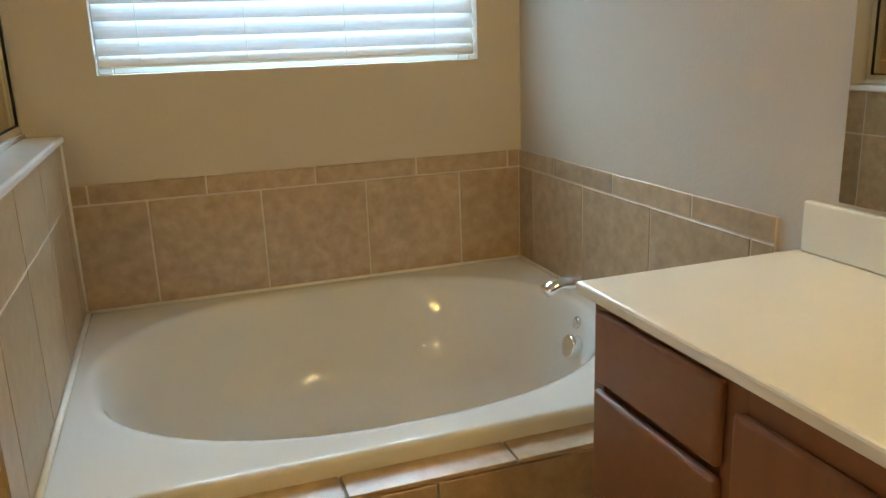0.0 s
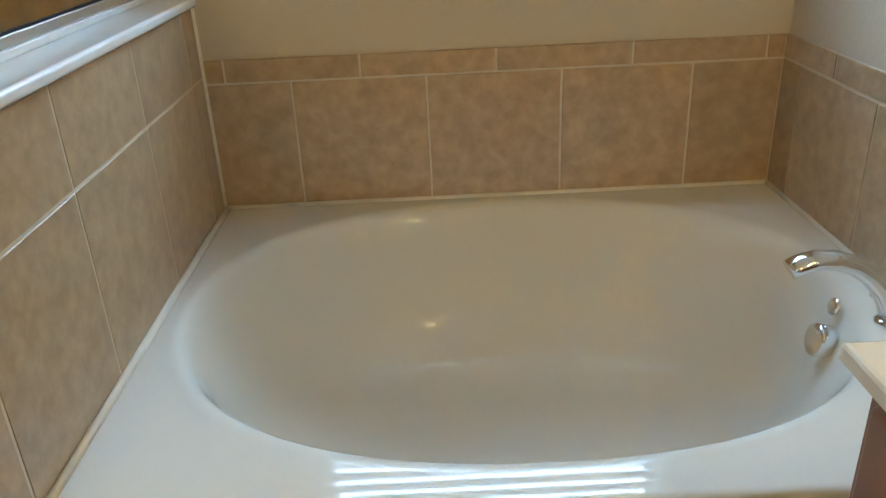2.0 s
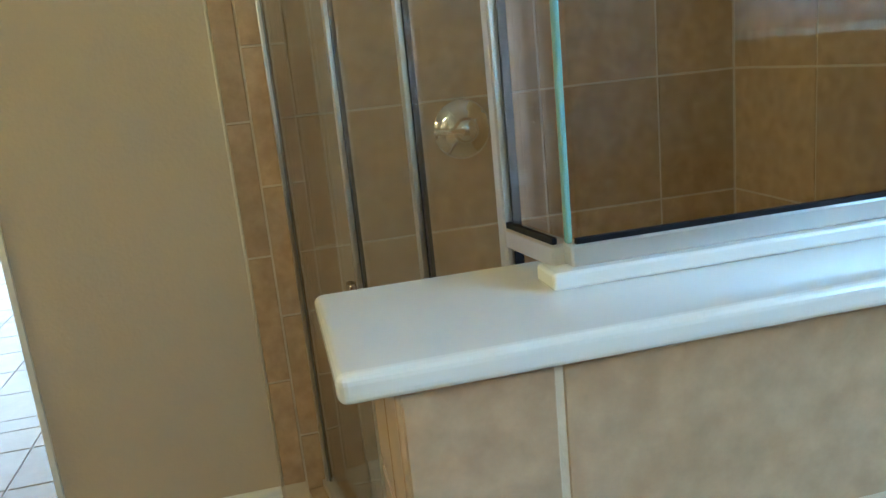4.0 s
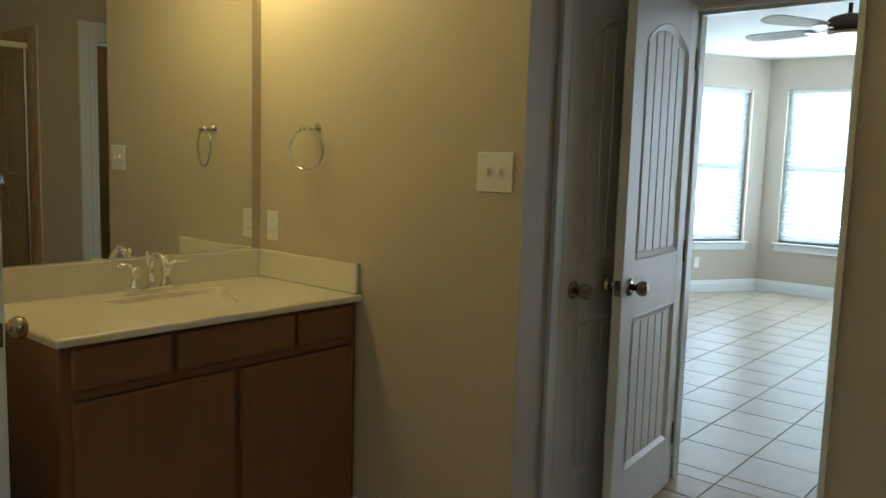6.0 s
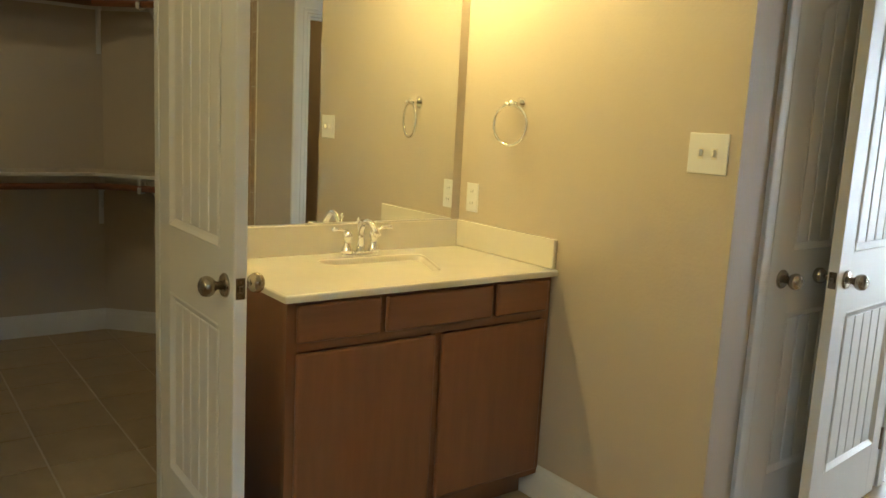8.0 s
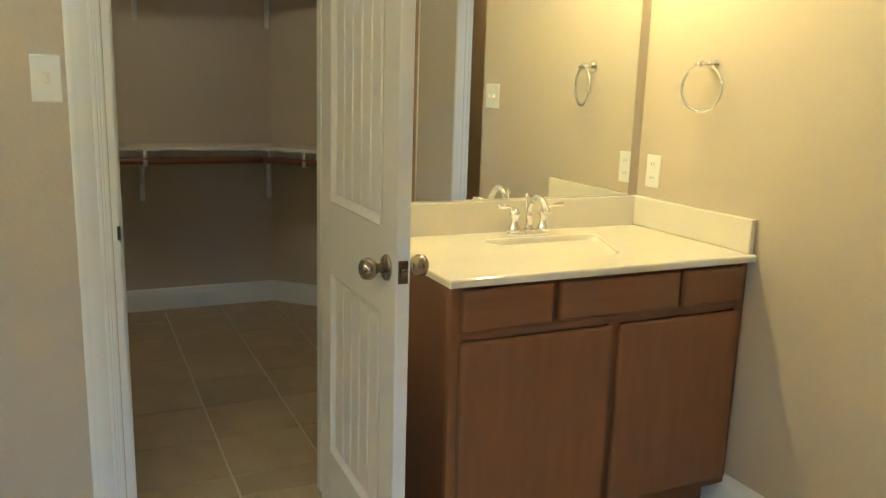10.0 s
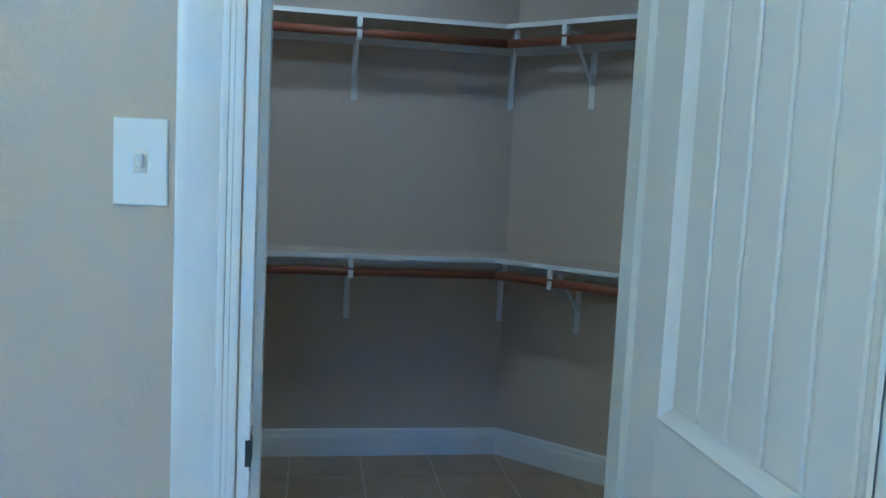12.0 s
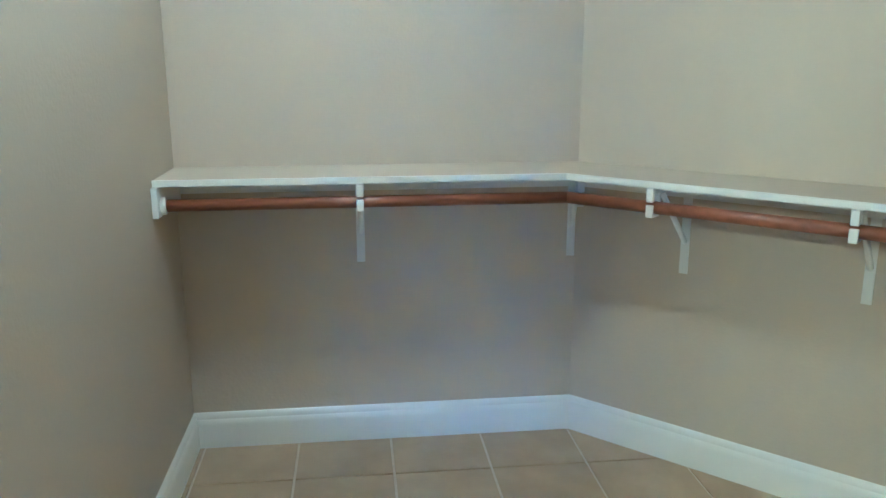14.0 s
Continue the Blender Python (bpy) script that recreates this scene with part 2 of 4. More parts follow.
# ---- plan ----
H = 2.45                 # bathroom and closet ceilings
HB = 2.56                # bedroom ceiling
EX = 1.56                # east wall of the bathroom
S = -4.142               # wall with the second vanity and the closet door
WT = -1.378              # towel-ring wall
ST = -1.62               # wall beside the shower
HS = -2.965              # south side of the little hall
HN = -2.075              # north side of the little hall
BW = -2.62               # wall with the bedroom door
B = -6.625               # back wall of the closet
RIM = 0.515
CX0, CX1 = -0.207, 0.425  # closet doorway
DZ = 2.0                 # heads of the doorways

structure("wall_north", wall_with_holes(BW, 1.70, 0.0, 0.14, 0, H, [(0.131, 1.394, 1.265, 2.16)], "x"), M_WALL, "beige painted plaster wall with the tub window", "wall")
structure("wall_east", box(EX, 1.70, S, 0.0, 0, H), M_WALL, "beige painted plaster wall beside tub and vanity", "wall")
structure("wall_closet_front", wall_with_holes(WT - 0.6, 1.70, S - 0.12, S, 0, H, [(CX0, CX1, 0, DZ)], "x"), M_WALL, "beige painted wall behind the vanity, with the closet doorway", "wall")
structure("wall_towel", box(WT - 0.12, WT, S, HS + 0.08, 0, H), M_WALL, "beige painted wall that carries the towel ring", "wall")
structure("wall_hall_south", wall_with_holes(BW, WT - 0.12, HS - 0.12, HS, 0, H, [(-2.42, -1.75, 0, DZ)], "x"), M_WALL, "beige painted hall wall around a closed door", "wall")
structure("wall_hall_north", wall_with_holes(BW, ST, HN, HN + 0.12, 0, H, [(-2.38, -1.70, 0, DZ)], "x"), M_WALL, "beige painted hall wall around an open door", "wall")
structure("wall_shower_west", box(ST - 0.12, ST, HN + 0.12, 0.0, 0, H), M_WALL, "beige painted wall beside the shower", "wall")
structure("wall_bedroom_door", wall_with_holes(-5.26, 1.14, BW - 0.12, BW, 0, HB, [(-2.955, -2.265, 0, DZ)], "y"), M_WALL, "beige painted wall with the bedroom doorway", "wall")
structure("wall_bedroom_south", box(-7.5, BW - 0.12, -5.26, -5.12, 0, HB), M_WALL, "beige painted bedroom wall", "wall")
structure("wall_bedroom_north", box(-7.64, BW - 0.12, 1.0, 1.14, 0, HB), M_WALL, "beige painted bedroom wall", "wall")


def frame_from(p, q):
    """Local x runs from p to q along the wall, local y out of it to the left."""
    p, q = Vector((*p, 0)), Vector((*q, 0))
    d = (q - p).normalized()
    return Matrix(((d.x, -d.y, 0, p.x), (d.y, d.x, 0, p.y), (0, 0, 1, 0), (0, 0, 0, 1))), (q - p).length


BAY = [(-7.5, -5.12), (-8.48, -4.58), (-8.48, -2.88), (-7.5, -2.34), (-7.5, 1.0)]
BZ0, BZ1 = 0.56, 2.23
BAY_WIN = [(0.20, 0.91), (0.20, 1.50), (0.21, 0.92), None]
for k in range(4):
    m, length = frame_from(BAY[k], BAY[k + 1])
    bm = wall_with_holes(0, length, 0.0, 0.14, 0, HB, [(*BAY_WIN[k], BZ0, BZ1)] if BAY_WIN[k] else [], "x")
    # the outside of the bay lies to the left of its course
    bmesh.ops.transform(bm, matrix=m, verts=bm.verts)
    structure("wall_bay_%d" % (k + 1), bm, M_WALL, "beige painted bay wall of the bedroom", "wall")

structure("wall_closet_east", box(0.76, 0.88, B, S - 0.12, 0, H), M_WALL, "beige painted closet wall", "wall")
structure("wall_closet_back", box(-0.586, 0.88, B - 0.12, B, 0, H), M_WALL, "beige painted back wall of the closet", "wall")
mA, lenA = frame_from((-0.586, B), (-1.90, B + 1.314))
bm = bmesh.new()
add_box(bm, 0, lenA, 0.0, 0.12, 0, H)
bmesh.ops.transform(bm, matrix=mA, verts=bm.verts)
structure("wall_closet_angled", bm, M_WALL, "beige painted closet wall set at an angle", "wall")
structure("wall_closet_west", box(-2.02, -1.90, B + 1.314, S - 0.12, 0, H), M_WALL, "beige painted closet wall", "wall")

structure("ceiling", box(-2.70, 1.70, -6.8, 0.14, H, H + 0.1), M_CEIL, "white painted bathroom and closet ceiling", "ceiling")
structure("ceiling_bedroom", box(-8.8, -2.74, -5.3, 1.2, HB, HB + 0.1), M_CEIL, "white painted bedroom ceiling", "ceiling")
floor_bath = structure("floor", box(-2.74, 1.70, -6.8, 0.14, -0.12, -0.006), M_GROUT, "tan ceramic tiled floor with pale grout", "floor")
floor_bed = structure("floor_bedroom", box(-8.8, -2.74, -5.3, 1.2, -0.12, -0.006), M_GROUT, "pale tan ceramic tiled bedroom floor", "floor")


# ---- baseboards and casings ----
BASE = [(0, 0), (0.015, 0), (0.015, 0.085), (0.012, 0.10), (0.008, 0.106), (0.008, 0.118), (0.004, 0.127), (0, 0.13)]


def baseboard(p, q, name="baseboard"):
    """Runs from p to q with the room on the right hand."""
    m, length = frame_from(p, q)
    turn = Matrix(((0, 1, 0, 0), (-1, 0, 0, 0), (0, 0, 1, 0), (0, 0, 0, 1)))
    bm = bmesh.new()
    add_extrude(bm, BASE, m @ turn, length)
    ob = structure(name, bm, M_TRIM, "white painted moulded baseboard", "baseboard")
    ob.data.shade_smooth()
    ob.data.set_sharp_from_angle(angle=radians(30))
    return ob


baseboard((WT, -3.66), (WT, HS + 0.08))
baseboard((WT, HS + 0.08), (WT - 0.12, HS + 0.08))
baseboard((WT - 0.12, HS), (-1.665, HS))
baseboard((ST, HN), (ST, -1.50))
baseboard((EX, S), (0.515, S))
baseboard((EX, -2.93), (EX, S))
baseboard((0.76, S - 0.12), (0.76, B))
baseboard((0.76, B), (-0.586, B))
baseboard((-0.586, B), (-1.90, B + 1.314))
baseboard((-1.90, B + 1.314), (-1.90, S - 0.12))
baseboard((BW - 0.12, -5.12), (-7.5, -5.12))
for k in range(4):
    baseboard(BAY[k], BAY[k + 1])
baseboard((BW - 0.12, -3.06), (BW - 0.12, -5.12))

CAS = [(0, 0), (0.014, 0), (0.0165, 0.003), (0.0175, 0.008), (0.0175, 0.014), (0.0166, 0.019), (0.0166, 0.024), (0.0162, 0.030), (0.0152, 0.037), (0.0138, 0.044), (0.0121, 0.050), (0.0105, 0.055),
       (0.0096, 0.058), (0.0118, 0.060), (0.0124, 0.064), (0.0112, 0.068), (0.0092, 0.0695), (0.0092, 0.075), (0.0080, 0.077), (0.0078, 0.083), (0.006, 0.088), (0, 0.088)]


def casing_on(o, u, n, w, h, name, label):
    """Door casing round an opening: o its lower corner, u along the wall, n out of it."""
    o, u, n = Vector(o), Vector(u), Vector(n)
    z = Vector((0, 0, 1))
    bm = bmesh.new()
    outer = 0.088

    def run(pts3):
        rings = []
        for c, side in pts3:
            rings.append([bm.verts.new(c + n * x + side * (d + 0.004)) for x, d in reversed([(x, outer - d) for x, d in CAS])])
        for a, b in zip(rings, rings[1:]):
            for i in range(len(CAS)):
                j = (i + 1) % len(CAS)
                bm.faces.new((a[i], a[j], b[j], b[i]))
        bm.faces.new(rings[0])
        bm.faces.new(rings[-1])
    run([(o, -u), (o + z * h, -u + z), (o + u * w + z * h, u + z), (o + u * w, u)])
    ob = structure(name, bm, M_TRIM, label, "door casing")
    ob.data.shade_smooth()
    ob.data.set_sharp_from_angle(angle=radians(26))
    return ob


def jamb_on(o, u, n, w, h, depth, name):
    """Flat jamb boards inside an opening, with a stop."""
    o, u, n = Vector(o), Vector(u), Vector(n)
    m = Matrix(((u.x, -n.x, 0, o.x), (u.y, -n.y, 0, o.y), (0, 0, 1, 0), (0, 0, 0, 1)))
    bm = bmesh.new()
    add_box(bm, -0.001, 0.016, -0.004, depth + 0.004, 0, h - 0.016)
    add_box(bm, w - 0.016, w + 0.001, -0.004, depth + 0.004, 0, h - 0.016)
    add_box(bm, -0.001, w + 0.001, -0.004, depth + 0.004, h - 0.016, h + 0.001)
    add_box(bm, 0.016, 0.028, 0.045, 0.085, 0, h - 0.028)
    add_box(bm, w - 0.028, w - 0.016, 0.045, 0.085, 0, h - 0.028)
    add_box(bm, 0.016, w - 0.016, 0.045, 0.085, h - 0.028, h - 0.016)
    bmesh.ops.transform(bm, matrix=m, verts=bm.verts)
    return structure(name, bm, M_TRIM, "white painted door jamb with a stop", "door jamb")


for (o, u, n, w, d, nm) in (
        ((CX0, S, 0), (1, 0, 0), (0, 1, 0), CX1 - CX0, 0.12, "closet"),
        ((-2.42, HS, 0), (1, 0, 0), (0, 1, 0), 0.67, 0.12, "hall_south"),
        ((-2.38, HN, 0), (1, 0, 0), (0, -1, 0), 0.68, 0.12, "hall_north"),
        ((BW, -2.955, 0), (0, 1, 0), (1, 0, 0), 0.69, 0.12, "bedroom")):
    casing_on(o, u, n, w, DZ, "trim_casing_" + nm, "white fluted door casing")
    jamb_on(o, u, n, w, DZ, d, "trim_jamb_" + nm)


# ---- doors ----
def door_knob(parent, x, z, y, side, material=M_NICKEL):
    """A round knob with its rose; side is the way it points along local y."""
    m = pose(x, y, z, -90 * side, 0, 0)
    knob = part("door_knob", lathe([(0.012, 0.008), (0.011, 0.022), (0.014, 0.028), (0.022, 0.034), (0.027, 0.044), (0.0275, 0.052), (0.024, 0.062), (0.015, 0.068), (0.0, 0.069)], m, 24), material, parent, "satin nickel round door knob", True)
    part("rose", lathe([(0.032, 0.0), (0.032, 0.004), (0.028, 0.009), (0.012, 0.011), (0.0, 0.011)], m, 28), material, knob, "", True)
    return knob


def panel_door(name, label, width, height, knob_z, lx, group="", hs=0.105):
    """A two-panel planked door leaf with an arched upper panel: hinge at local x = 0, faces at y = 0 and y = 0.035."""
    root = thing(name, label, "door", group, "structure")
    T = 0.035
    st = 0.105
    x0, x1 = hs, width - st
    lo0, lo1, up0, up1, rise = 0.215, 0.80, 1.005, height - 0.20, 0.085
    bm = bmesh.new()
    # core behind the panels, then stiles and rails
    add_box(bm, 0.02, width - 0.02, 0.010, T - 0.010, 0.02, height - 0.02)
    add_box(bm, 0, x0, 0, T, 0, height, 0.002, 1)
    add_box(bm, x1, width, 0, T, 0, height, 0.002, 1)
    add_box(bm, x0 - 0.001, x1 + 0.001, 0.0003, T - 0.0003, 0, lo0)
    add_box(bm, x0 - 0.001, x1 + 0.001, 0.0003, T - 0.0003, lo1, up0)
    # top rail with an arched lower edge
    n = 16
    arch = [(x0 + (x1 - x0) * i / n, up1 + rise * math.sin(math.pi * i / n) ** 0.8) for i in range(n + 1)]
    for y in (0.0003, T - 0.0003):
        lowv = [bm.verts.new((px, y, pz)) for px, pz in arch]
        topv = [bm.verts.new((px, y, height)) for px, pz in arch]
        for i in range(n):
            bm.faces.new((lowv[i], lowv[i + 1], topv[i + 1], topv[i]))
    for i in range(n):
        (pa, za), (pb, zb) = arch[i], arch[i + 1]
        bm.faces.new([bm.verts.new(c) for c in ((pa, 0.0003, za), (pb, 0.0003, zb), (pb, T - 0.0003, zb), (pa, T - 0.0003, za))])
        bm.faces.new([bm.verts.new(c) for c in ((pa, 0.0003, height), (pb, 0.0003, height), (pb, T - 0.0003, height), (pa, T - 0.0003, height))])
    part("leaf", bm, M_DOOR, root)
    # sticking: sloping moulding round each panel, both faces
    for y, s in ((0.0, 1), (T, -1)):
        for zz0, zz1, arched in ((lo0, lo1, False), (up0, up1, True)):
            outline = [(x0, zz0), (x1, zz0)]
            if arched:
                outline += list(reversed(arch))
            else:
                outline += [(x1, zz1), (x0, zz1)]
            cx, cz = (x0 + x1) / 2, (zz0 + zz1) / 2
            mo = bmesh.new()
            rings = []
            for inset, dep in ((0.0, -0.001), (0.005, -0.003), (0.011, 0.001), (0.017, 0.005), (0.025, 0.0095), (0.032, 0.0098)):
                ring = []
                for px, pz in outline:
                    fx = (x1 - x0 - 2 * inset) / (x1 - x0)
                    fz = (zz1 + (rise if arched else 0) - zz0 - 2 * inset) / (zz1 + (rise if arched else 0) - zz0)
                    mz = (zz0 + zz1 + (rise if arched else 0)) / 2
                    ring.append(mo.verts.new((cx + (px - cx) * fx, y + s * dep, mz + (pz - mz) * fz)))
                rings.append(ring)
            k = len(outline)
            for a, b in zip(rings, rings[1:]):
                for i in range(k):
                    mo.faces.new((a[i], a[(i + 1) % k], b[(i + 1) % k], b[i]))
            part("panel_moulding", mo, M_DOOR, root)
            # planks with grooves between them
            count = 5
            w = (x1 - x0 - 0.06) / count
            for i in range(count):
                a0 = x0 + 0.030 + i * w + 0.0035
                a1 = a0 + w - 0.007
                ztop = zz1 - 0.027
                if arched:
                    um = ((a0 + a1) / 2 - x0) / (x1 - x0)
                    ztop = up1 + rise * math.sin(math.pi * um) ** 0.8 - 0.029
                pb = bmesh.new()
                ya, yb = (0.0055, 0.0115) if s > 0 else (T - 0.0115, T - 0.0055)
                add_box(pb, a0, a1, ya, yb, zz0 + 0.027, ztop, 0.0035, 2)
                part("plank", pb, M_DOOR, root)
    k1 = door_knob(root, lx, knob_z, T, 1)
    k2 = door_knob(root, lx, knob_z, 0.0, -1)
    part("latch_plate", box(width - 0.0005, width + 0.0015, T / 2 - 0.0125, T / 2 + 0.0125, knob_z - 0.028, knob_z + 0.028, 0.0008, 1), M_NICKEL, root, "satin nickel latch plate")
    part("latch_bolt", box(width + 0.001, width + 0.009, T / 2 - 0.007, T / 2 + 0.007, knob_z - 0.009, knob_z + 0.009, 0.002, 1), M_NICKEL, root)
    for hz in (0.22, 1.0, 1.78):
        part("hinge", lathe([(0.0065, -0.045), (0.0065, 0.045)], pose(-0.004, T + 0.002, hz), 10), M_NICKEL, root)
    return root


closet_door = panel_door("door_closet", "open white two-panel planked closet door with satin nickel knobs", 0.645, 1.985, 0.915, 0.585)
closet_door.matrix_basis = pose(CX0 + 0.042, S + 0.014, 0.008, 0, 0, 89)
bedroom_door = panel_door("door_bedroom", "open white two-panel planked bedroom door with satin nickel knobs", 0.638, 1.985, 0.915, 0.575, hs=0.083)
bedroom_door.matrix_basis = pose(BW + 0.028, -2.950, 0.008, 0, 0, 5.5)
hall_door = panel_door("door_hall_south", "closed white two-panel planked door beside the bedroom door", 0.638, 1.978, 0.915, 0.578)
hall_door.matrix_basis = pose(-2.405, HS - 0.043, 0.004)
linen_door = panel_door("door_hall_north", "open white two-panel planked door off the hall", 0.648, 1.978, 0.915, 0.588)
linen_door.matrix_basis = pose(-2.362, HN + 0.085, 0.004, 0, 0, 78)
strike = thing("strike_plate", "dark slotted strike plate in the closet door jamb", "strike plate", at=(CX1 - 0.016, S - 0.006, 0.928))
part("plate", box(-0.0015, 0.0, -0.030, 0.008, -0.029, 0.029, 0.0006, 1), M_NICKEL, strike)
part("slot", box(-0.0024, -0.0012, -0.022, -0.004, -0.016, 0.016), M_DARK, strike)
part("curved_lip", tube([(-0.001, 0.004, 0), (0.0005, 0.0095, 0), (0.005, 0.0125, 0)], 0.0016, 8), M_DARK, strike, "dark worn lip")
part("lip_plate", box(-0.003, 0.006, 0.0105, 0.0125, -0.020, 0.020, 0.0008, 1), M_DARK, strike)

# ---- bath tub and its tiled deck ----
tub = thing("bathtub", "off-white acrylic oval drop-in bathtub in a tiled deck", "bathtub")
OC, OA, OB = (0.765, -0.605), 0.715, 0.545


def tub_mesh():
    bm = bmesh.new()
    n = 72
    x0, x1, y0, y1 = 0.004, EX - 0.006, -1.245, -0.006

    def ring(a, b, z, dx=0.0, dy=0.0, p=2.25):
        r = []
        for i in range(n):
            t = 2 * math.pi * i / n
            c, s = math.cos(t), math.sin(t)
            r.append(bm.verts.new((OC[0] + dx + a * math.copysign(abs(c) ** (2 / p), c), OC[1] + dy + b * math.copysign(abs(s) ** (2 / p), s), z)))
        return r

    def rect(x0, x1, y0, y1, z):
        r = []
        for i in range(n):
            t = 2 * math.pi * i / n
            c, s = math.cos(t), math.sin(t)
            k = 1 / max(abs(c), abs(s))
            r.append(bm.verts.new(((x0 + x1) / 2 + (x1 - x0) / 2 * c * k, (y0 + y1) / 2 + (y1 - y0) / 2 * s * k, z)))
        return r
    rings = [rect(x0, x1, y0, y1, RIM - 0.045), rect(x0, x1, y0, y1, RIM - 0.012), rect(x0 + 0.003, x1 - 0.003, y0 + 0.004, y1 - 0.003, RIM - 0.003),
             rect(x0 + 0.012, x1 - 0.012, y0 + 0.014, y1 - 0.012, RIM), rect(x0 + 0.018, x1 - 0.018, y0 + 0.020, y1 - 0.018, RIM),
             ring(OA + 0.022, OB + 0.022, RIM, p=2.3), ring(OA + 0.012, OB + 0.012, RIM, p=2.3), ring(OA, OB, RIM - 0.002), ring(OA - 0.014, OB - 0.012, RIM - 0.012), ring(OA - 0.028, OB - 0.024, RIM - 0.035),
             ring(OA - 0.05, OB - 0.045, RIM - 0.09), ring(OA - 0.09, OB - 0.08, RIM - 0.20, -0.0), ring(OA - 0.13, OB - 0.115, RIM - 0.28, 0.015), ring(OA - 0.17, OB - 0.15, RIM - 0.325, 0.02),
             ring(OA - 0.22, OB - 0.19, RIM - 0.357, 0.025), ring(OA - 0.28, OB - 0.235, RIM - 0.379, 0.03), ring(OA - 0.35, OB - 0.285, RIM - 0.393, 0.035), ring(OA - 0.44, OB - 0.345, RIM - 0.402, 0.04), ring(0.02, 0.02, RIM - 0.408, 0.05)]
    for a, b in zip(rings, rings[1:]):
        for i in range(n):
            bm.faces.new((a[i], a[(i + 1) % n], b[(i + 1) % n], b[i]))
    bm.faces.new(rings[-1])
    return bm


part("basin", tub_mesh(), M_TUB, tub, "", True)
of = pose(1.412, -0.70, 0.415, 0, -78, 0)
ovf = part("overflow_cover", lathe([(0.037, -0.004), (0.037, 0.026), (0.035, 0.030), (0.030, 0.0315), (0.0, 0.0315)], of, 32), M_CHROME, tub, "round chrome overflow cover", True)
part("trip_lever", box(-0.004, 0.004, -0.010, 0.010, 0.030, 0.034, 0.0015, 2, of @ pose(0.024, 0, 0)), M_CHROME, ovf)
part("air_button", lathe([(0.020, 0.0), (0.019, 0.005), (0.011, 0.008), (0.0, 0.006)], pose(1.436, -0.665, 0.478, 0, -72, 0), 20), M_CHROME, tub, "small round chrome fitting", True)

filler = thing("tub_faucet", "arched chrome tub spout on the tub deck", "faucet", at=(1.475, -0.80, RIM))
pts = [(0, 0, 0), (-0.012, 0, 0.04), (-0.034, 0, 0.078), (-0.062, 0, 0.108), (-0.096, 0, 0.131), (-0.132, 0, 0.143), (-0.168, 0, 0.146), (-0.198, 0, 0.138), (-0.218, 0, 0.128)]
sp = tube(pts, [0.023, 0.022, 0.021, 0.020, 0.019, 0.0185, 0.018, 0.018, 0.0175], 18)
for v_ in sp.verts:
    v_.co.y *= 1.0 + 0.5 * min(1, abs(v_.co.x) / 0.2)
part("spout", sp, M_CHROME, filler, "", True)
part("base_ring", lathe([(0.032, 0.0), (0.032, 0.006), (0.024, 0.013), (0.0, 0.013)], None, 28), M_CHROME, filler, "", True)
for hx, hy, nm in ((1.515, -0.700, "a"), (1.360, -1.060, "b")):
    hd = thing("tub_valve_handle", "chrome lever handle on the tub deck", "faucet handle", "tub valve handles", at=(hx, hy, RIM))
    part("base_ring", lathe([(0.028, 0.0), (0.028, 0.005), (0.020, 0.012), (0.013, 0.04), (0.016, 0.052), (0.012, 0.062), (0.0, 0.064)], None, 24), M_CHROME, hd, "", True)
    part("lever", tube([(0.008, 0, 0.054), (-0.02, 0.004, 0.060), (-0.055, 0.01, 0.068), (-0.078, 0.013, 0.074)], [0.008, 0.0085, 0.0075, 0.0085], 12), M_CHROME, hd, "", True)

TT = 0.010


def tile_grid(root, m, us, vs, gap, z0=0.0, t=TT, name="tile", material=None, bev=0.0015, cache={}):
    """Tiles between the joint lines us and vs on a plane, each an object of its own; m places the plane (x along, z up, y out)."""
    for a, b in zip(us, us[1:]):
        for c, d in zip(vs, vs[1:]):
            w, h = round(b - a - gap, 4), round(d - c - gap, 4)
            if w < 0.008 or h < 0.008:
                continue
            key = (w, h, t, (material or M_TILE).name)
            if key not in cache:
                bm = box(-w / 2, w / 2, 0, t, -h / 2, h / 2, bev, 1)
                me = bpy.data.meshes.new(name)
                bmesh.ops.recalc_face_normals(bm, faces=bm.faces)
                bm.to_mesh(me)
                bm.free()
                me.materials.append(material or M_TILE)
                cache[key] = me
            o = new(name, cache[key])
            o.parent = root
            o.matrix_basis = m @ Matrix.Translation(((a + b) / 2, 0, (c + d) / 2))


def tile_field(m, us, vs, gap, t=TT, bev=0.0):
    bm = bmesh.new()
    for a, b in zip(us, us[1:]):
        for c, d in zip(vs, vs[1:]):
            if b - a > gap + 0.006 and d - c > gap + 0.006:
                add_box(bm, a + gap / 2, b - gap / 2, 0, t, c + gap / 2, d - gap / 2, bev, 1)
    bmesh.ops.transform(bm, matrix=m, verts=bm.verts)
    return bm


GAP = 0.006
# planes: x along, y out of the wall, z up
P_NORTH = pose(0, -0.002, 0) @ Matrix.Scale(-1, 4, (0, 1, 0))
P_EAST = pose(EX - 0.002, 0, 0) @ Matrix(((0, -1, 0, 0), (-1, 0, 0, 0), (0, 0, 1, 0), (0, 0, 0, 1)))
P_PONY = pose(-0.012, 0, 0) @ Matrix(((0, 1, 0, 0), (-1, 0, 0, 0), (0, 0, 1, 0), (0, 0, 0, 1)))
ROW = 0.868
TOP = 0.933
surround = thing("tub_tile_surround", "tan mottled ceramic tile surround above the tub", "tile", kind="structure")
bm = bmesh.new()
add_box(bm, 0.0, EX, -0.0095, -0.0005, RIM - 0.03, TOP - 0.004)
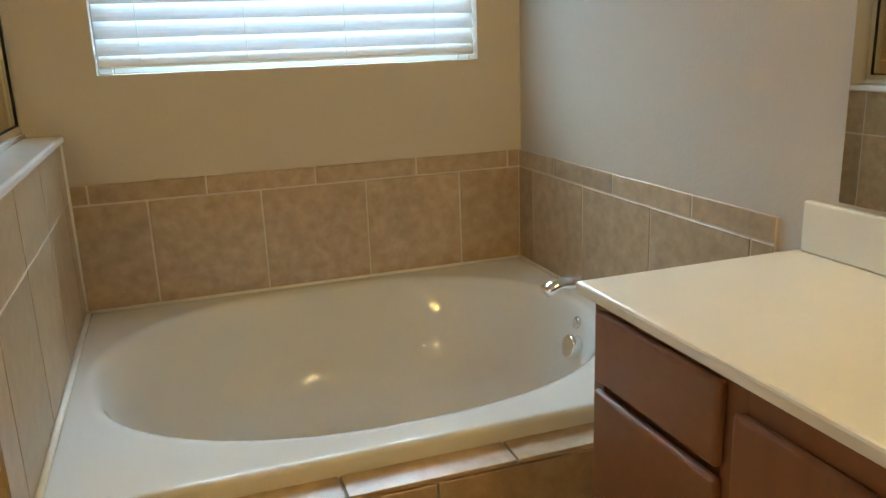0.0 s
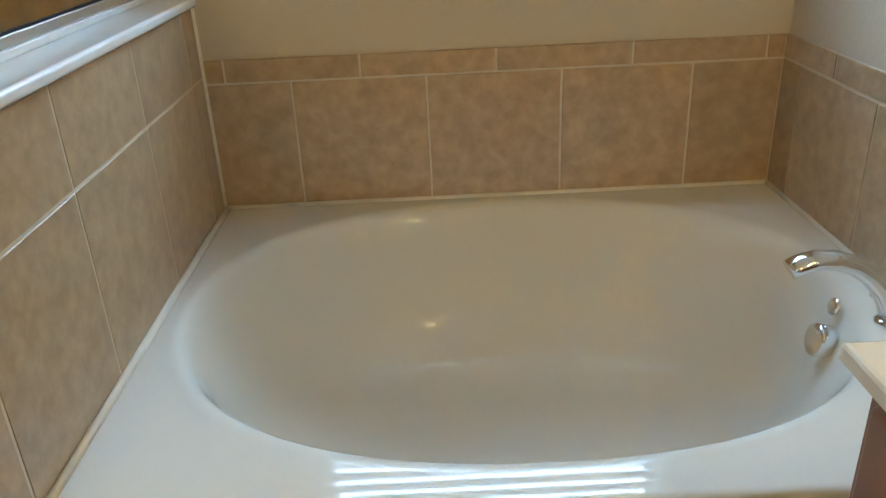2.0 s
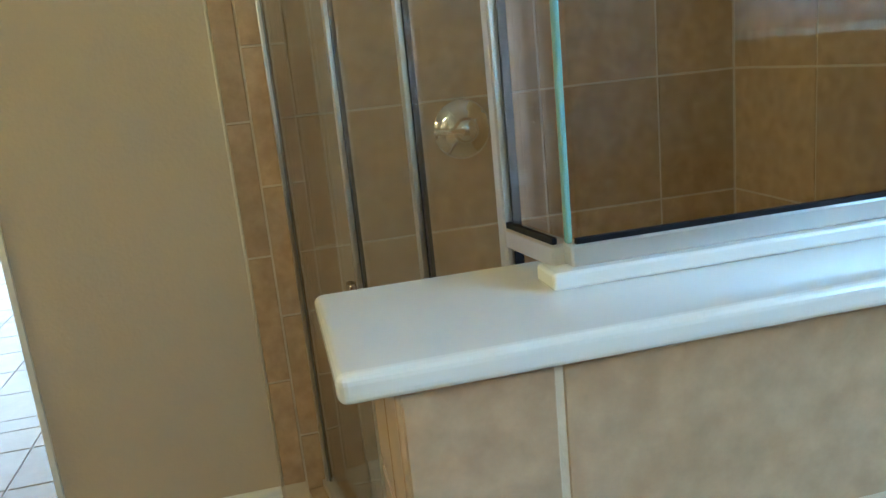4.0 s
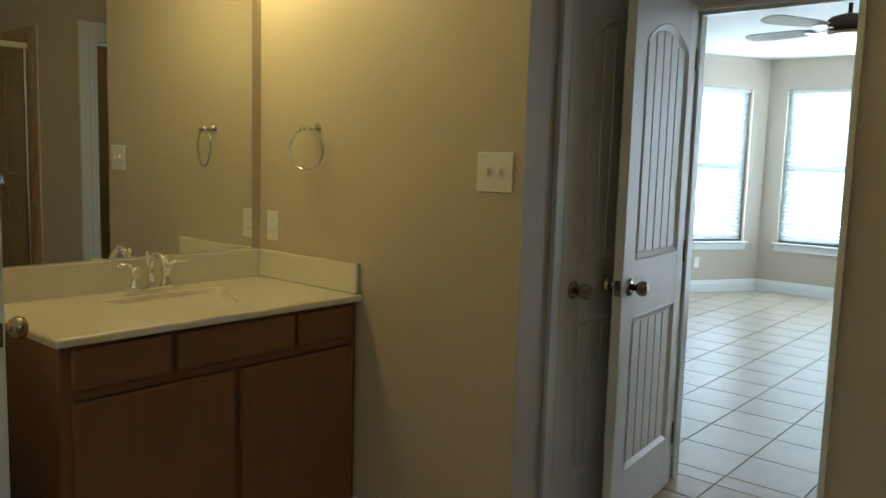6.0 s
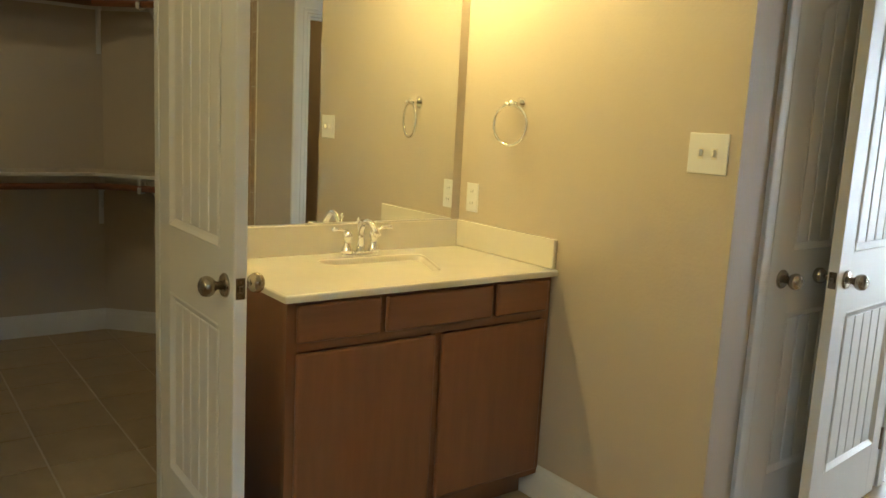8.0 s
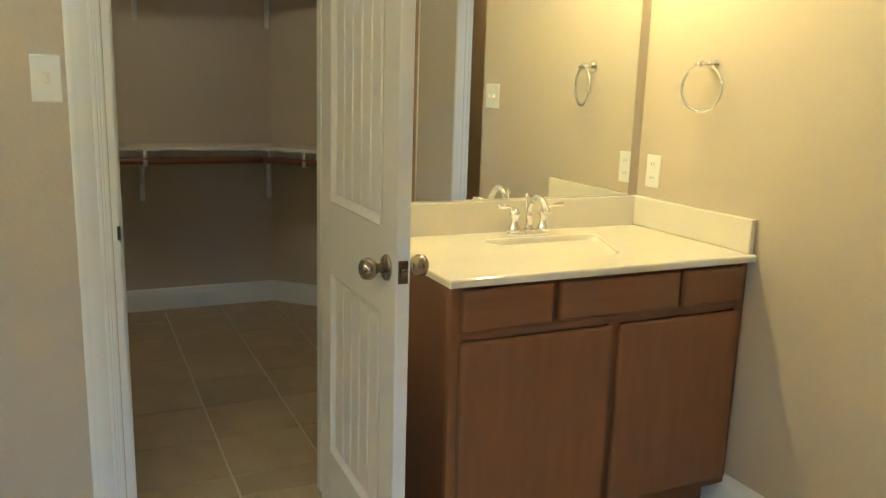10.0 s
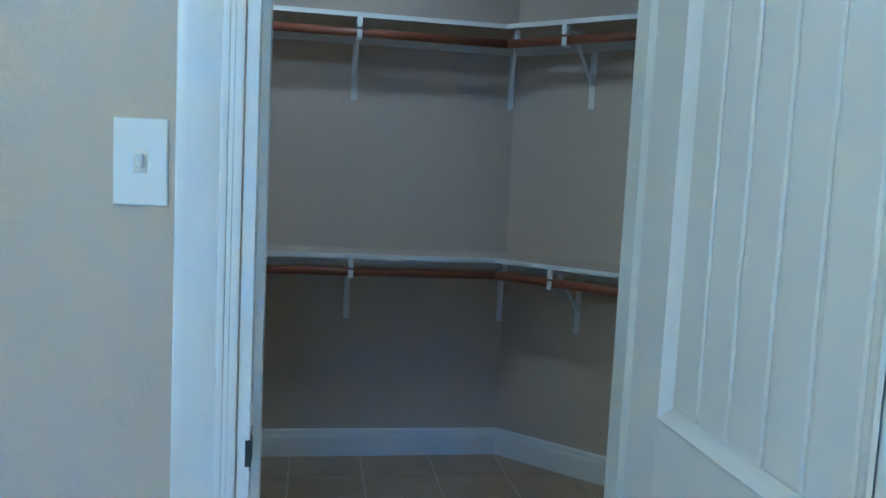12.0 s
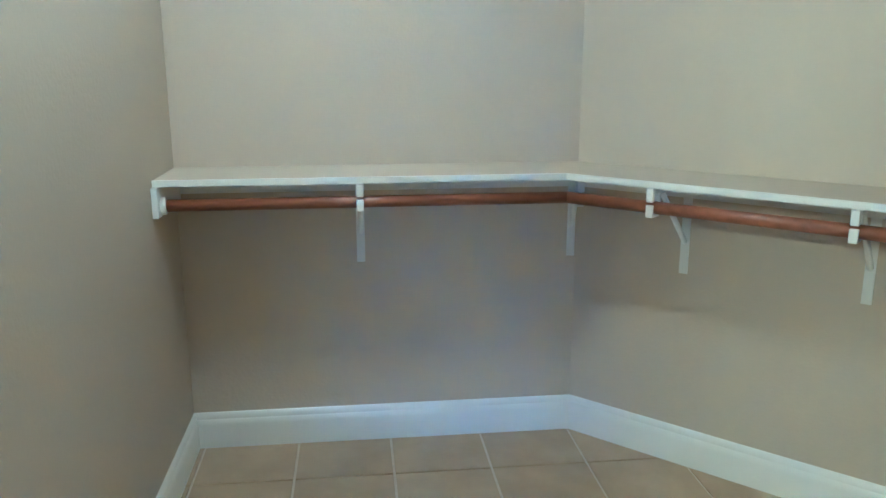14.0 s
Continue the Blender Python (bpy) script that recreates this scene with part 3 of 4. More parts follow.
add_box(bm, EX - 0.0095, EX - 0.0005, -1.338, -0.0005, RIM - 0.03, TOP - 0.004)
part("grout", bm, M_GROUT, surround)
NJ = [0.0, 0.228, 0.590, 0.953, 1.306, EX - 0.012]
tile_grid(surround, P_NORTH, NJ, [RIM - 0.02, ROW], GAP)
tile_grid(surround, P_NORTH, [0.0, 0.055, 0.416, 0.778, 1.142, 1.50, EX - 0.012], [ROW, TOP], GAP, name="border_tile")
tile_grid(surround, P_EAST, [0.0, 0.124, 0.487, 0.867, 1.265], [RIM - 0.02, ROW], GAP)
tile_grid(surround, P_EAST, [0.0, 0.285, 0.665, 1.045, 1.340], [ROW, TOP], GAP, name="border_tile")
tile_grid(surround, P_EAST, [1.265, 1.340], [RIM - 0.36, RIM - 0.02, ROW], GAP, name="border_tile")
part("caulk_bead", tube([(0.004, -0.014, RIM), (EX - 0.014, -0.014, RIM)], 0.0085, 8), M_CAULK, surround, "", True)
part("caulk_bead", tube([(EX - 0.014, -0.014, RIM), (EX - 0.014, -1.24, RIM)], 0.0085, 8), M_CAULK, surround, "", True)
part("caulk_bead", tube([(0.004, -0.014, RIM), (0.004, -1.24, RIM)], 0.0085, 8), M_CAULK, surround, "", True)
part("caulk_bead", tube([(-0.001, -0.012, RIM), (-0.001, -0.012, 1.08)], 0.007, 8), M_CAULK, surround, "", True)

apron = thing("tub_deck", "tan tiled tub deck ledge and apron front", "tub deck", kind="structure")
part("core", box(0.0, EX - 0.002, -1.322, -1.20, 0.0, RIM - 0.052), M_GROUT, apron)
part("tub_bed", box(0.02, 0.06, -1.2, -0.05, 0.0, RIM - 0.06), M_GROUT, apron)
P_LEDGE = pose(0, -1.332, RIM - 0.051) @ Matrix(((1, 0, 0, 0), (0, 0, 1, 0), (0, 1, 0, 0), (0, 0, 0, 1)))
AJ = [0.0, 0.20, 0.565, 0.93, 1.295, EX - 0.004]
tile_grid(apron, P_LEDGE, AJ, [0.0, 0.112], GAP, name="ledge_tile")
P_APRON = pose(0, -1.321, 0) @ Matrix.Scale(-1, 4, (0, 1, 0))
tile_grid(apron, P_APRON, [0.0, 0.02, 0.385, 0.75, 1.115, EX - 0.004], [0.0, 0.10, RIM - 0.052], GAP)

# ---- half wall, its cap and the shower ----
CAPZ = 1.092
half = thing("wall_half", "tan tiled half wall between tub and shower", "half wall", kind="structure")
part("core", box(-0.168, -0.012, -1.32, -0.001, 0.0, CAPZ - 0.024), M_WALL, half)
part("grout", box(-0.012, -0.0032, -1.322, -0.012, 0.0, CAPZ - 0.024), M_GROUT, half)
PJ = [0.012, 0.112, 0.475, 0.855, 1.205, 1.330]
tile_grid(half, P_PONY, PJ, [0.12, RIM - 0.02, ROW + 0.018, CAPZ - 0.024], GAP)
P_END = pose(0, -1.321, 0) @ Matrix.Scale(-1, 4, (0, 1, 0))
tile_grid(half, P_END, [-0.168, -0.075, -0.001], [0.0, 0.2, 0.565, 0.93, CAPZ - 0.024], GAP, name="end_tile")
part("inner_tile", tile_field(pose(-0.168, 0, 0) @ Matrix(((0, -1, 0, 0), (-1, 0, 0, 0), (0, 0, 1, 0), (0, 0, 0, 1))), [0.0, 0.365, 0.73, 1.095, 1.32], [0.0, 0.365, 0.73, CAPZ - 0.024], GAP), M_TILE_J, half)
cap = thing("half_wall_cap", "glossy white cultured marble cap on the half wall", "wall cap")
part("slab", box(-0.206, 0.012, -1.372, -0.003, CAPZ - 0.024, CAPZ, 0.008, 4), M_CAP, cap, "", False)
part("curb", box(-0.135, -0.092, -1.172, -0.004, CAPZ, CAPZ + 0.016, 0.003, 2), M_CAP, cap)

shower = thing("shower_enclosure", "framed clear glass shower enclosure with black gaskets", "shower enclosure")
GX, GY = -0.114, -1.150
GT = 1.98
WEND = (ST + 0.012, -1.362)
# panel on the half wall
part("glass_panel", box(GX - 0.004, GX + 0.004, GY + 0.012, -0.03, CAPZ + 0.03, GT - 0.02), M_GLASS, shower, "clear fixed glass panel").visible_shadow = False
bm = box(GX - 0.012, GX + 0.012, GY, -0.006, CAPZ + 0.016, CAPZ + 0.036, 0.002, 1)
add_box(bm, GX - 0.012, GX + 0.012, GY, -0.006, GT - 0.03, GT, 0.002, 1)
add_box(bm, GX - 0.012, GX + 0.012, -0.03, -0.006, CAPZ + 0.036, GT - 0.03, 0.002, 1)
part("panel_frame", bm, M_ALU, shower)
bm = box(GX + 0.0045, GX + 0.0095, GY + 0.006, -0.034, CAPZ + 0.036, CAPZ + 0.041)
add_box(bm, GX + 0.0045, GX + 0.0125, -0.040, -0.0305, CAPZ + 0.036, GT - 0.03)
part("gasket", bm, M_SEAL, shower)
part("glass_edge", box(GX - 0.004, GX + 0.0045, GY - 0.001, GY + 0.005, CAPZ + 0.036, GT, 0.002, 2), M_GEDGE, shower, "pale green polished glass edge")
# front run: from the corner to the wall
mF, lenF = frame_from((GX - 0.006, GY), WEND)
CURB = 0.11


def front(bm):
    bmesh.ops.transform(bm, matrix=mF, verts=bm.verts)
    return bm


capw = 0.098
part("return_glass", front(box(0.008, capw, -0.004, 0.004, CAPZ + 0.03, GT - 0.02)), M_GLASS, shower, "narrow clear glass return").visible_shadow = False
part("return_rail", front(box(0.0, capw, -0.012, 0.012, CAPZ + 0.014, CAPZ + 0.034, 0.002, 1)), M_ALU, shower)
part("return_gasket", front(box(0.004, capw, 0.0045, 0.0095, CAPZ + 0.034, CAPZ + 0.040)), M_SEAL, shower)
posts = [capw + 0.012, 0.385, 0.775, lenF - 0.016]
for px, wd in zip(posts, (0.016, 0.012, 0.012, 0.012)):
    z0 = CURB
    po = part("frame_post", front(box(px - wd / 2, px + wd / 2, -0.004, 0.010, z0, GT, 0.002, 1)), M_ALU, shower, "bright aluminium post")
    part("gasket", front(box(px - wd / 2 - 0.004, px - wd / 2 - 0.0005, -0.008, 0.001, z0, GT)), M_SEAL, po)
for a, b in zip(posts, posts[1:]):
    part("glass_panel", front(box(a + 0.012, b - 0.018, -0.003, 0.003, CURB + 0.02, GT - 0.02)), M_GLASS, shower, "clear glass panel").visible_shadow = False
part("head_rail", front(box(0.0, lenF, -0.018, 0.018, GT, GT + 0.035, 0.003, 1)), M_ALU, shower)
part("sill_rail", front(box(capw, lenF, -0.018, 0.018, CURB, CURB + 0.022, 0.003, 1)), M_ALU, shower)
part("pull_handle", front(box(posts[2] + 0.022, posts[2] + 0.055, 0.004, 0.020, 0.80, 0.90, 0.004, 2)), M_NICKEL, shower, "dull metal pull")
structure("shower_curb", front(box(capw + 0.002, lenF - 0.001, -0.06, 0.06, 0.0, CURB)), M_TILE_J, "tan tiled shower curb", "curb")

shower_tile = thing("shower_tile_walls", "tan ceramic tiled shower walls", "tile", kind="structure")
P_SW = pose(ST + 0.001, 0, 0) @ Matrix(((0, 1, 0, 0), (-1, 0, 0, 0), (0, 0, 1, 0), (0, 0, 0, 1)))
part("grout", box(ST + 0.001, ST + 0.0075, -1.490, -0.001, 0.0, 2.12), M_GROUT, shower_tile)
part("grout", box(ST + 0.0076, -0.17, -0.0075, -0.001, 0.0, 2.12), M_GROUT, shower_tile)
SV = [0.0, 0.09, 0.455, 0.82, 1.185, 1.55, 1.915, 2.12]
tile_grid(shower_tile, P_SW, [0.012, 0.26, 0.625, 0.99, 1.355], SV, GAP)
tile_grid(shower_tile, pose(0, -0.001, 0) @ Matrix.Scale(-1, 4, (0, 1, 0)), [ST + 0.012, -1.25, -0.885, -0.52, -0.17], SV, GAP)
tile_grid(shower_tile, P_SW, [1.355, 1.425], [0.0, 0.28, 0.645, 1.01, 1.375, 1.74, 2.12], GAP, name="border_tile")
tile_grid(shower_tile, P_SW, [1.425, 1.492], [0.13, 0.455, 0.82, 1.185, 1.55, 1.915, 2.12], GAP, name="border_tile")
part("edge_caulk", tube([(ST + 0.003, -1.495, 0.13), (ST + 0.003, -1.495, 2.12)], 0.004, 8), M_CAULK, shower_tile, "", True)
valve = thing("shower_valve", "round chrome shower valve with a lever", "shower valve", at=(ST + 0.013, -0.86, 1.10))
part("escutcheon", lathe([(0.085, 0.0), (0.083, 0.006), (0.06, 0.016), (0.035, 0.022), (0.03, 0.05), (0.026, 0.056), (0.0, 0.058)], pose(0, 0, 0, 0, 90, 0), 32), M_CHROME, valve, "", True)
part("lever", tube([(0.045, 0, 0), (0.055, -0.05, 0.0), (0.06, -0.095, 0.008)], [0.012, 0.009, 0.010], 12), M_CHROME, valve, "", True)
shelf = thing("corner_shelf", "pale tile corner shelf in the shower", "shelf", at=(ST + 0.012, -0.012, 1.44))
bm = bmesh.new()
q = [(0, 0)] + [(0.22 * math.cos(radians(a)), -0.22 * math.sin(radians(a))) for a in range(0, 91, 10)]
lo = [bm.verts.new((x, y, -0.018)) for x, y in q]
hi = [bm.verts.new((x, y, 0.0)) for x, y in q]
bm.faces.new(lo)
bm.faces.new(hi)
for i in range(len(q)):
    bm.faces.new((lo[i], lo[(i + 1) % len(q)], hi[(i + 1) % len(q)], hi[i]))
part("shelf_plate", bm, M_CAP, shelf)


# ---- windows ----
def blinds(root, m, width, z0, z1, pitch, slat, tilt, cords, lift=0.03, material=None):
    """Horizontal slat blinds; m places them with x along the window and y into the room."""
    bm0 = box(-width / 2 + 0.004, width / 2 - 0.004, -0.028, 0.028, -0.0, 0.04, 0.004, 1)
    bmesh.ops.transform(bm0, matrix=m @ Matrix.Translation((0, 0, z1 - 0.042)), verts=bm0.verts)
    part("head_rail", bm0, M_BLIND, root)
    nsl = int((z1 - 0.06 - z0 - lift - 0.03) / pitch) + 1
    sm = bpy.data.meshes.new("slat")
    b = bmesh.new()
    k = 5
    top = []
    for i in range(k + 1):
        y = -slat / 2 + slat * i / k
        zc = 0.004 * (1 - (2 * i / k - 1) ** 2)
        top.append((y, zc))
    v = [[b.verts.new((x, y, zc + dz)) for x in (-width / 2 + 0.006, width / 2 - 0.006)] for dz in (0.0, 0.003) for y, zc in top]
    lo_, hi_ = v[:k + 1], v[k + 1:]
    for i in range(k):
        b.faces.new((lo_[i][0], lo_[i][1], lo_[i + 1][1], lo_[i + 1][0]))
        b.faces.new((hi_[i][0], hi_[i][1], hi_[i + 1][1], hi_[i + 1][0]))
    for i in (0, k):
        b.faces.new((lo_[i][0], lo_[i][1], hi_[i][1], hi_[i][0]))
    bmesh.ops.recalc_face_normals(b, faces=b.faces)
    b.to_mesh(sm)
    b.free()
    sm.materials.append(material or M_BLIND)
    for i in range(nsl):
        o = new("slat", sm)
        o.parent = root
        o.matrix_basis = m @ Matrix.Translation((0, 0, z0 + lift + 0.05 + pitch * i)) @ pose(0, 0, 0, tilt + random.uniform(-1.2, 1.2), random.uniform(-0.12, 0.12), 0)
    br = box(-width / 2 + 0.006, width / 2 - 0.006, -slat / 2 + 0.006, slat / 2 - 0.006, 0, 0.016, 0.004, 1)
    bmesh.ops.transform(br, matrix=m @ Matrix.Translation((0, 0, z0 + lift)) @ pose(0, 0, 0, tilt * 0.8, 0, 0), verts=br.verts)
    part("bottom_rail", br, M_BLIND, root)
    for c in cords:
        for dy in (-slat * 0.30, slat * 0.30):
            cb = tube([m @ Vector((c, dy, z0 + lift)), m @ Vector((c, dy, z1 - 0.04))], 0.0012, 6)
            part("ladder_cord", cb, M_WPLATE, root)


wx0, wx1, wz0, wz1 = 0.131, 1.394, 1.265, 2.16
win1 = thing("window_1", "white framed tub window over the plaster sill", "window", kind="structure")
bm = bmesh.new()
for a in ((wx0, wx0 + 0.045, 0.085, 0.13, wz0, wz1), (wx1 - 0.045, wx1, 0.085, 0.13, wz0, wz1), (wx0 + 0.045, wx1 - 0.045, 0.085, 0.13, wz0, wz0 + 0.045), (wx0 + 0.045, wx1 - 0.045, 0.085, 0.13, wz1 - 0.045, wz1)):
    add_box(bm, *a, 0.003, 1)
part("window_frame", bm, M_TRIM, win1)
part("pane", box(wx0 + 0.04, wx1 - 0.04, 0.105, 0.110, wz0 + 0.04, wz1 - 0.04), M_PANE, win1).visible_shadow = False
blind1 = thing("window_blind", "white faux-wood slat blind, nearly closed, in the tub window", "blind")
blinds(blind1, pose((wx0 + wx1) / 2, 0.042, 0), wx1 - wx0, wz0, wz1, 0.052, 0.062, 63, (-0.50, -0.17, 0.16, 0.48), 0.035, M_BLINDT)
out1 = structure("backdrop", box(-1.0, 2.6, 0.9, 0.92, 0.3, 3.2), M_OUT, "bright daylight outside the tub window", "daylight")

for k in range(3):
    m, length = frame_from(BAY[k], BAY[k + 1])
    a, b = BAY_WIN[k]
    wv = thing("window_%d" % (k + 2), "tall white bay window with sill and blind", "window", kind="structure")
    bm = bmesh.new()
    for bx_ in ((a, a + 0.05, 0.08, 0.13, BZ0, BZ1), (b - 0.05, b, 0.08, 0.13, BZ0, BZ1), (a + 0.05, b - 0.05, 0.08, 0.13, BZ0, BZ0 + 0.05), (a + 0.05, b - 0.05, 0.08, 0.13, BZ1 - 0.05, BZ1), (a + 0.05, b - 0.05, 0.085, 0.125, 1.36, 1.40)):
        add_box(bm, *bx_, 0.003, 1)
    bmesh.ops.transform(bm, matrix=m, verts=bm.verts)
    part("window_frame", bm, M_TRIM, wv)
    bm = box(a - 0.04, b + 0.04, -0.045, 0.08, BZ0 - 0.022, BZ0, 0.006, 2)
    add_box(bm, a - 0.02, b + 0.02, -0.016, -0.001, BZ0 - 0.095, BZ0 - 0.023, 0.004, 1)
    bmesh.ops.transform(bm, matrix=m, verts=bm.verts)
    part("window_sill", bm, M_TRIM, wv)
    bm = box(a + 0.04, b - 0.04, 0.10, 0.105, BZ0 + 0.04, BZ1 - 0.04)
    bmesh.ops.transform(bm, matrix=m, verts=bm.verts)
    part("pane", bm, M_PANE, wv).visible_shadow = False
    lamp = area_lamp("bay_window_daylight", (0, 0, 1), (0, 0, 0), b - a - 0.012, 1.65, 62, (0.8, 0.93, 1.0))
    lamp.matrix_world = m @ Matrix.Translation(((a + b) / 2, 0.026, (BZ0 + BZ1) / 2)) @ pose(0, 0, 0, -90, 0, 0)
    bl = thing("window_blind", "white slat blind hanging open in the bay window", "blind", "bay blinds")
    blinds(bl, m @ pose((a + b) / 2, 0.056, 0, 0, 0, 180), b - a, BZ0, BZ1, 0.046, 0.05, 58, (-0.25, 0.25), 0.01, M_BLINDB)
    bm = box(a - 1.2, b + 1.2, 1.0, 1.02, -0.2, 3.4)
    bmesh.ops.transform(bm, matrix=m, verts=bm.verts)
    structure("backdrop_bay_%d" % (k + 1), bm, M_OUTB, "bright daylight outside the bay", "daylight")


# ---- vanities ----
def front_panel(x0, x1, z0, z1, y0, t=0.019):
    """A slab front with a raised bevelled edge; its face looks to -y in local space (y0 is its back)."""
    bm = bmesh.new()
    add_box(bm, x0, x1, y0 - t, y0, z0, z1, 0.009, 4)
    return bm


def basin_counter(x0, x1, y0, y1, z, t, bowl, back):
    """A countertop with one sunk bowl; bowl is (centre x, centre y, half x, half y, depth), back is the axis and sense of its wide side."""
    bm = bmesh.new()
    n = 64
    cx, cy, a, b, dep = bowl

    def ring(f, zz, p, dy=0.0):
        r = []
        for i in range(n):
            th = 2 * math.pi * i / n
            c, s = math.cos(th), math.sin(th)
            u, w = math.copysign(abs(c) ** (2 / p), c), math.copysign(abs(s) ** (2 / p), s)
            if back[0] == "y":
                u *= 0.72 + 0.28 * w * back[1]
                w += dy * -back[1]
            else:
                w *= 0.72 + 0.28 * u * back[1]
                u += dy * -back[1]
            r.append(bm.verts.new((cx + a * f * u, cy + b * f * w, zz)))
        return r

    def rect(e, zz):
        r = []
        for i in range(n):
            th = 2 * math.pi * i / n
            c, s = math.cos(th), math.sin(th)
            # rays from the bowl's centre to the edges
            kx = ((x1 - e - cx) / c) if c > 1e-9 else ((x0 + e - cx) / c if c < -1e-9 else 1e9)
            ky = ((y1 - e - cy) / s) if s > 1e-9 else ((y0 + e - cy) / s if s < -1e-9 else 1e9)
            k = min(kx, ky)
            r.append(bm.verts.new((cx + k * c, cy + k * s, zz)))
        # move the nearest ray to each corner
        for qx in (x0 + e, x1 - e):
            for qy in (y0 + e, y1 - e):
                v = min(r, key=lambda w: (w.co.x - qx) ** 2 + (w.co.y - qy) ** 2)
                v.co.x, v.co.y = qx, qy
        return r
    rings = [rect(0.0, z - t), rect(0.0, z - 0.006), rect(0.002, z - 0.002), rect(0.006, z), ring(1.02, z, 7), ring(1.0, z - 0.002, 7), ring(0.985, z - 0.008, 7), ring(0.47, z - dep * 0.88, 4, -0.90), ring(0.40, z - dep * 0.96, 3.5, -1.12), ring(0.28, z - dep, 3, -1.75), ring(0.05, z - dep - 0.003, 2, -9.6)]
    for p, q in zip(rings, rings[1:]):
        for i in range(n):
            bm.faces.new((p[i], p[(i + 1) % n], q[(i + 1) % n], q[i]))
    bm.faces.new(rings[-1])
    bm.faces.new(rings[0])
    return bm


def vanity_faucet(at, turn):
    f = thing("vanity_faucet", "chrome two-handle centerset faucet with arched spout", "faucet", "vanity faucets")
    f.matrix_basis = pose(*at, 0, 0, turn)
    part("base_plate", lathe([(0.032, 0), (0.032, 0.008), (0.026, 0.016), (0.0, 0.016)], Matrix.Diagonal((2.4, 0.9, 1, 1)), 32), M_CHROME, f, "", True)
    pts = [(0, 0, 0.012), (0, 0, 0.07)] + [(0, -0.052 + 0.052 * math.cos(radians(a)), 0.075 + 0.055 * math.sin(radians(a))) for a in range(10, 150, 14)] + [(0, -0.112, 0.088)]
    part("spout", tube(pts, [0.015, 0.012] + [0.011] * (len(pts) - 3) + [0.012], 16), M_CHROME, f, "", True)
    for sx in (-1, 1):
        h = part("handle_base", lathe([(0.024, 0.010), (0.022, 0.022), (0.014, 0.04), (0.013, 0.055), (0.018, 0.066), (0.019, 0.078), (0.010, 0.088), (0.0, 0.09)], pose(sx * 0.055, 0, 0), 20), M_CHROME, f, "", True)
        part("lever", tube([(sx * 0.055, 0, 0.086), (sx * 0.085, -0.006, 0.098), (sx * 0.125, -0.012, 0.100)], [0.007, 0.006, 0.0075], 10), M_CHROME, h, "", True)
    rod = part("lift_rod", tube([(0, 0.018, 0.01), (0, 0.018, 0.125)], 0.003, 8), M_CHROME, f, "", True)
    part("lift_knob", lathe([(0.0, 0.118), (0.006, 0.122), (0.007, 0.129), (0.004, 0.136), (0.0, 0.137)], pose(0, 0.018, 0), 12), M_CHROME, rod, "", True)
    return f


CZ = 0.876
# vanity beside the closet: local frame is the room's, front at -y... it faces +y, so it is built turned by 180 degrees
V2X0, V2X1, V2Y = -0.348, WT + 0.003, -3.580
T180 = Matrix.Rotation(math.pi, 4, "Z")


def v2(bm):
    bmesh.ops.transform(bm, matrix=T180, verts=bm.verts)
    return bm


van2 = thing("vanity_cabinet", "reddish brown wood vanity cabinet with three drawer fronts and doors", "vanity cabinet", "vanities")
bm = bmesh.new()
add_box(bm, -V2X0 + 0.018, -V2X1, -V2Y + 0.019, -S - 0.001, 0.10, 0.70)
part("end_panel", v2(box(-V2X0, -V2X0 + 0.018, -V2Y + 0.019, -S - 0.001, 0.10, CZ - 0.0225)), M_WOOD, van2)
part("body", v2(bm), M_WOOD, van2)
part("toe_kick", v2(box(-V2X0 + 0.001, -V2X1, -V2Y + 0.08, -S - 0.001, 0.0, 0.10)), M_WOOD, van2)
for a, b, c, d in ((0.348, 0.385, 0.10, CZ - 0.0225), (-V2X1 - 0.04, -V2X1, 0.10, CZ - 0.0225), (0.855, 0.895, 0.135, 0.70)):
    part("stile", v2(box(a, b, -V2Y, -V2Y + 0.019, c, d, 0.001, 1)), M_WOOD, van2)
for c, d in ((0.10, 0.135), (0.70, 0.735), (CZ - 0.05, CZ - 0.0225)):
    part("rail", v2(box(0.385, -V2X1 - 0.04, -V2Y + 0.0005, -V2Y + 0.019, c, d)), M_WOODH, van2)
for a, b in ((0.645, 0.680), (1.090, 1.118)):
    part("mullion", v2(box(a, b, -V2Y + 0.0005, -V2Y + 0.019, 0.735, CZ - 0.05)), M_WOOD, van2)
for a, b in ((0.374, 0.652), (0.672, 1.094), (1.110, 1.350)):
    part("drawer_front", v2(front_panel(a, b, 0.728, 0.842, -V2Y - 0.0005)), M_WOODH, van2)
for a, b in ((0.374, 0.862), (0.888, 1.346)):
    part("door", v2(front_panel(a, b, 0.128, 0.698, -V2Y - 0.0005)), M_WOOD, van2)

top2 = thing("countertop", "cream cultured marble vanity top with a sunk basin and splashes", "countertop", "vanity countertops")
part("slab", basin_counter(V2X1, -0.328, S + 0.022, -3.548, CZ, 0.022, (-0.870, -3.852, 0.235, 0.158, 0.15), ("y", -1)), M_COUNTER, top2, "", False)
part("backsplash", box(V2X1 + 0.0195, -0.345, S + 0.002, S + 0.0215, CZ - 0.02, CZ + 0.108, 0.004, 2), M_COUNTER, top2)
part("sidesplash", box(V2X1, V2X1 + 0.019, S + 0.002, -3.562, CZ + 0.0005, CZ + 0.108, 0.004, 2), M_COUNTER, top2)
vanity_faucet((-0.862, -4.055, CZ), 180)
part("drain", lathe([(0.022, 0), (0.02, 0.004), (0, 0.003)], pose(-0.870, -3.928, CZ - 0.154), 20), M_CHROME, top2, "", True)
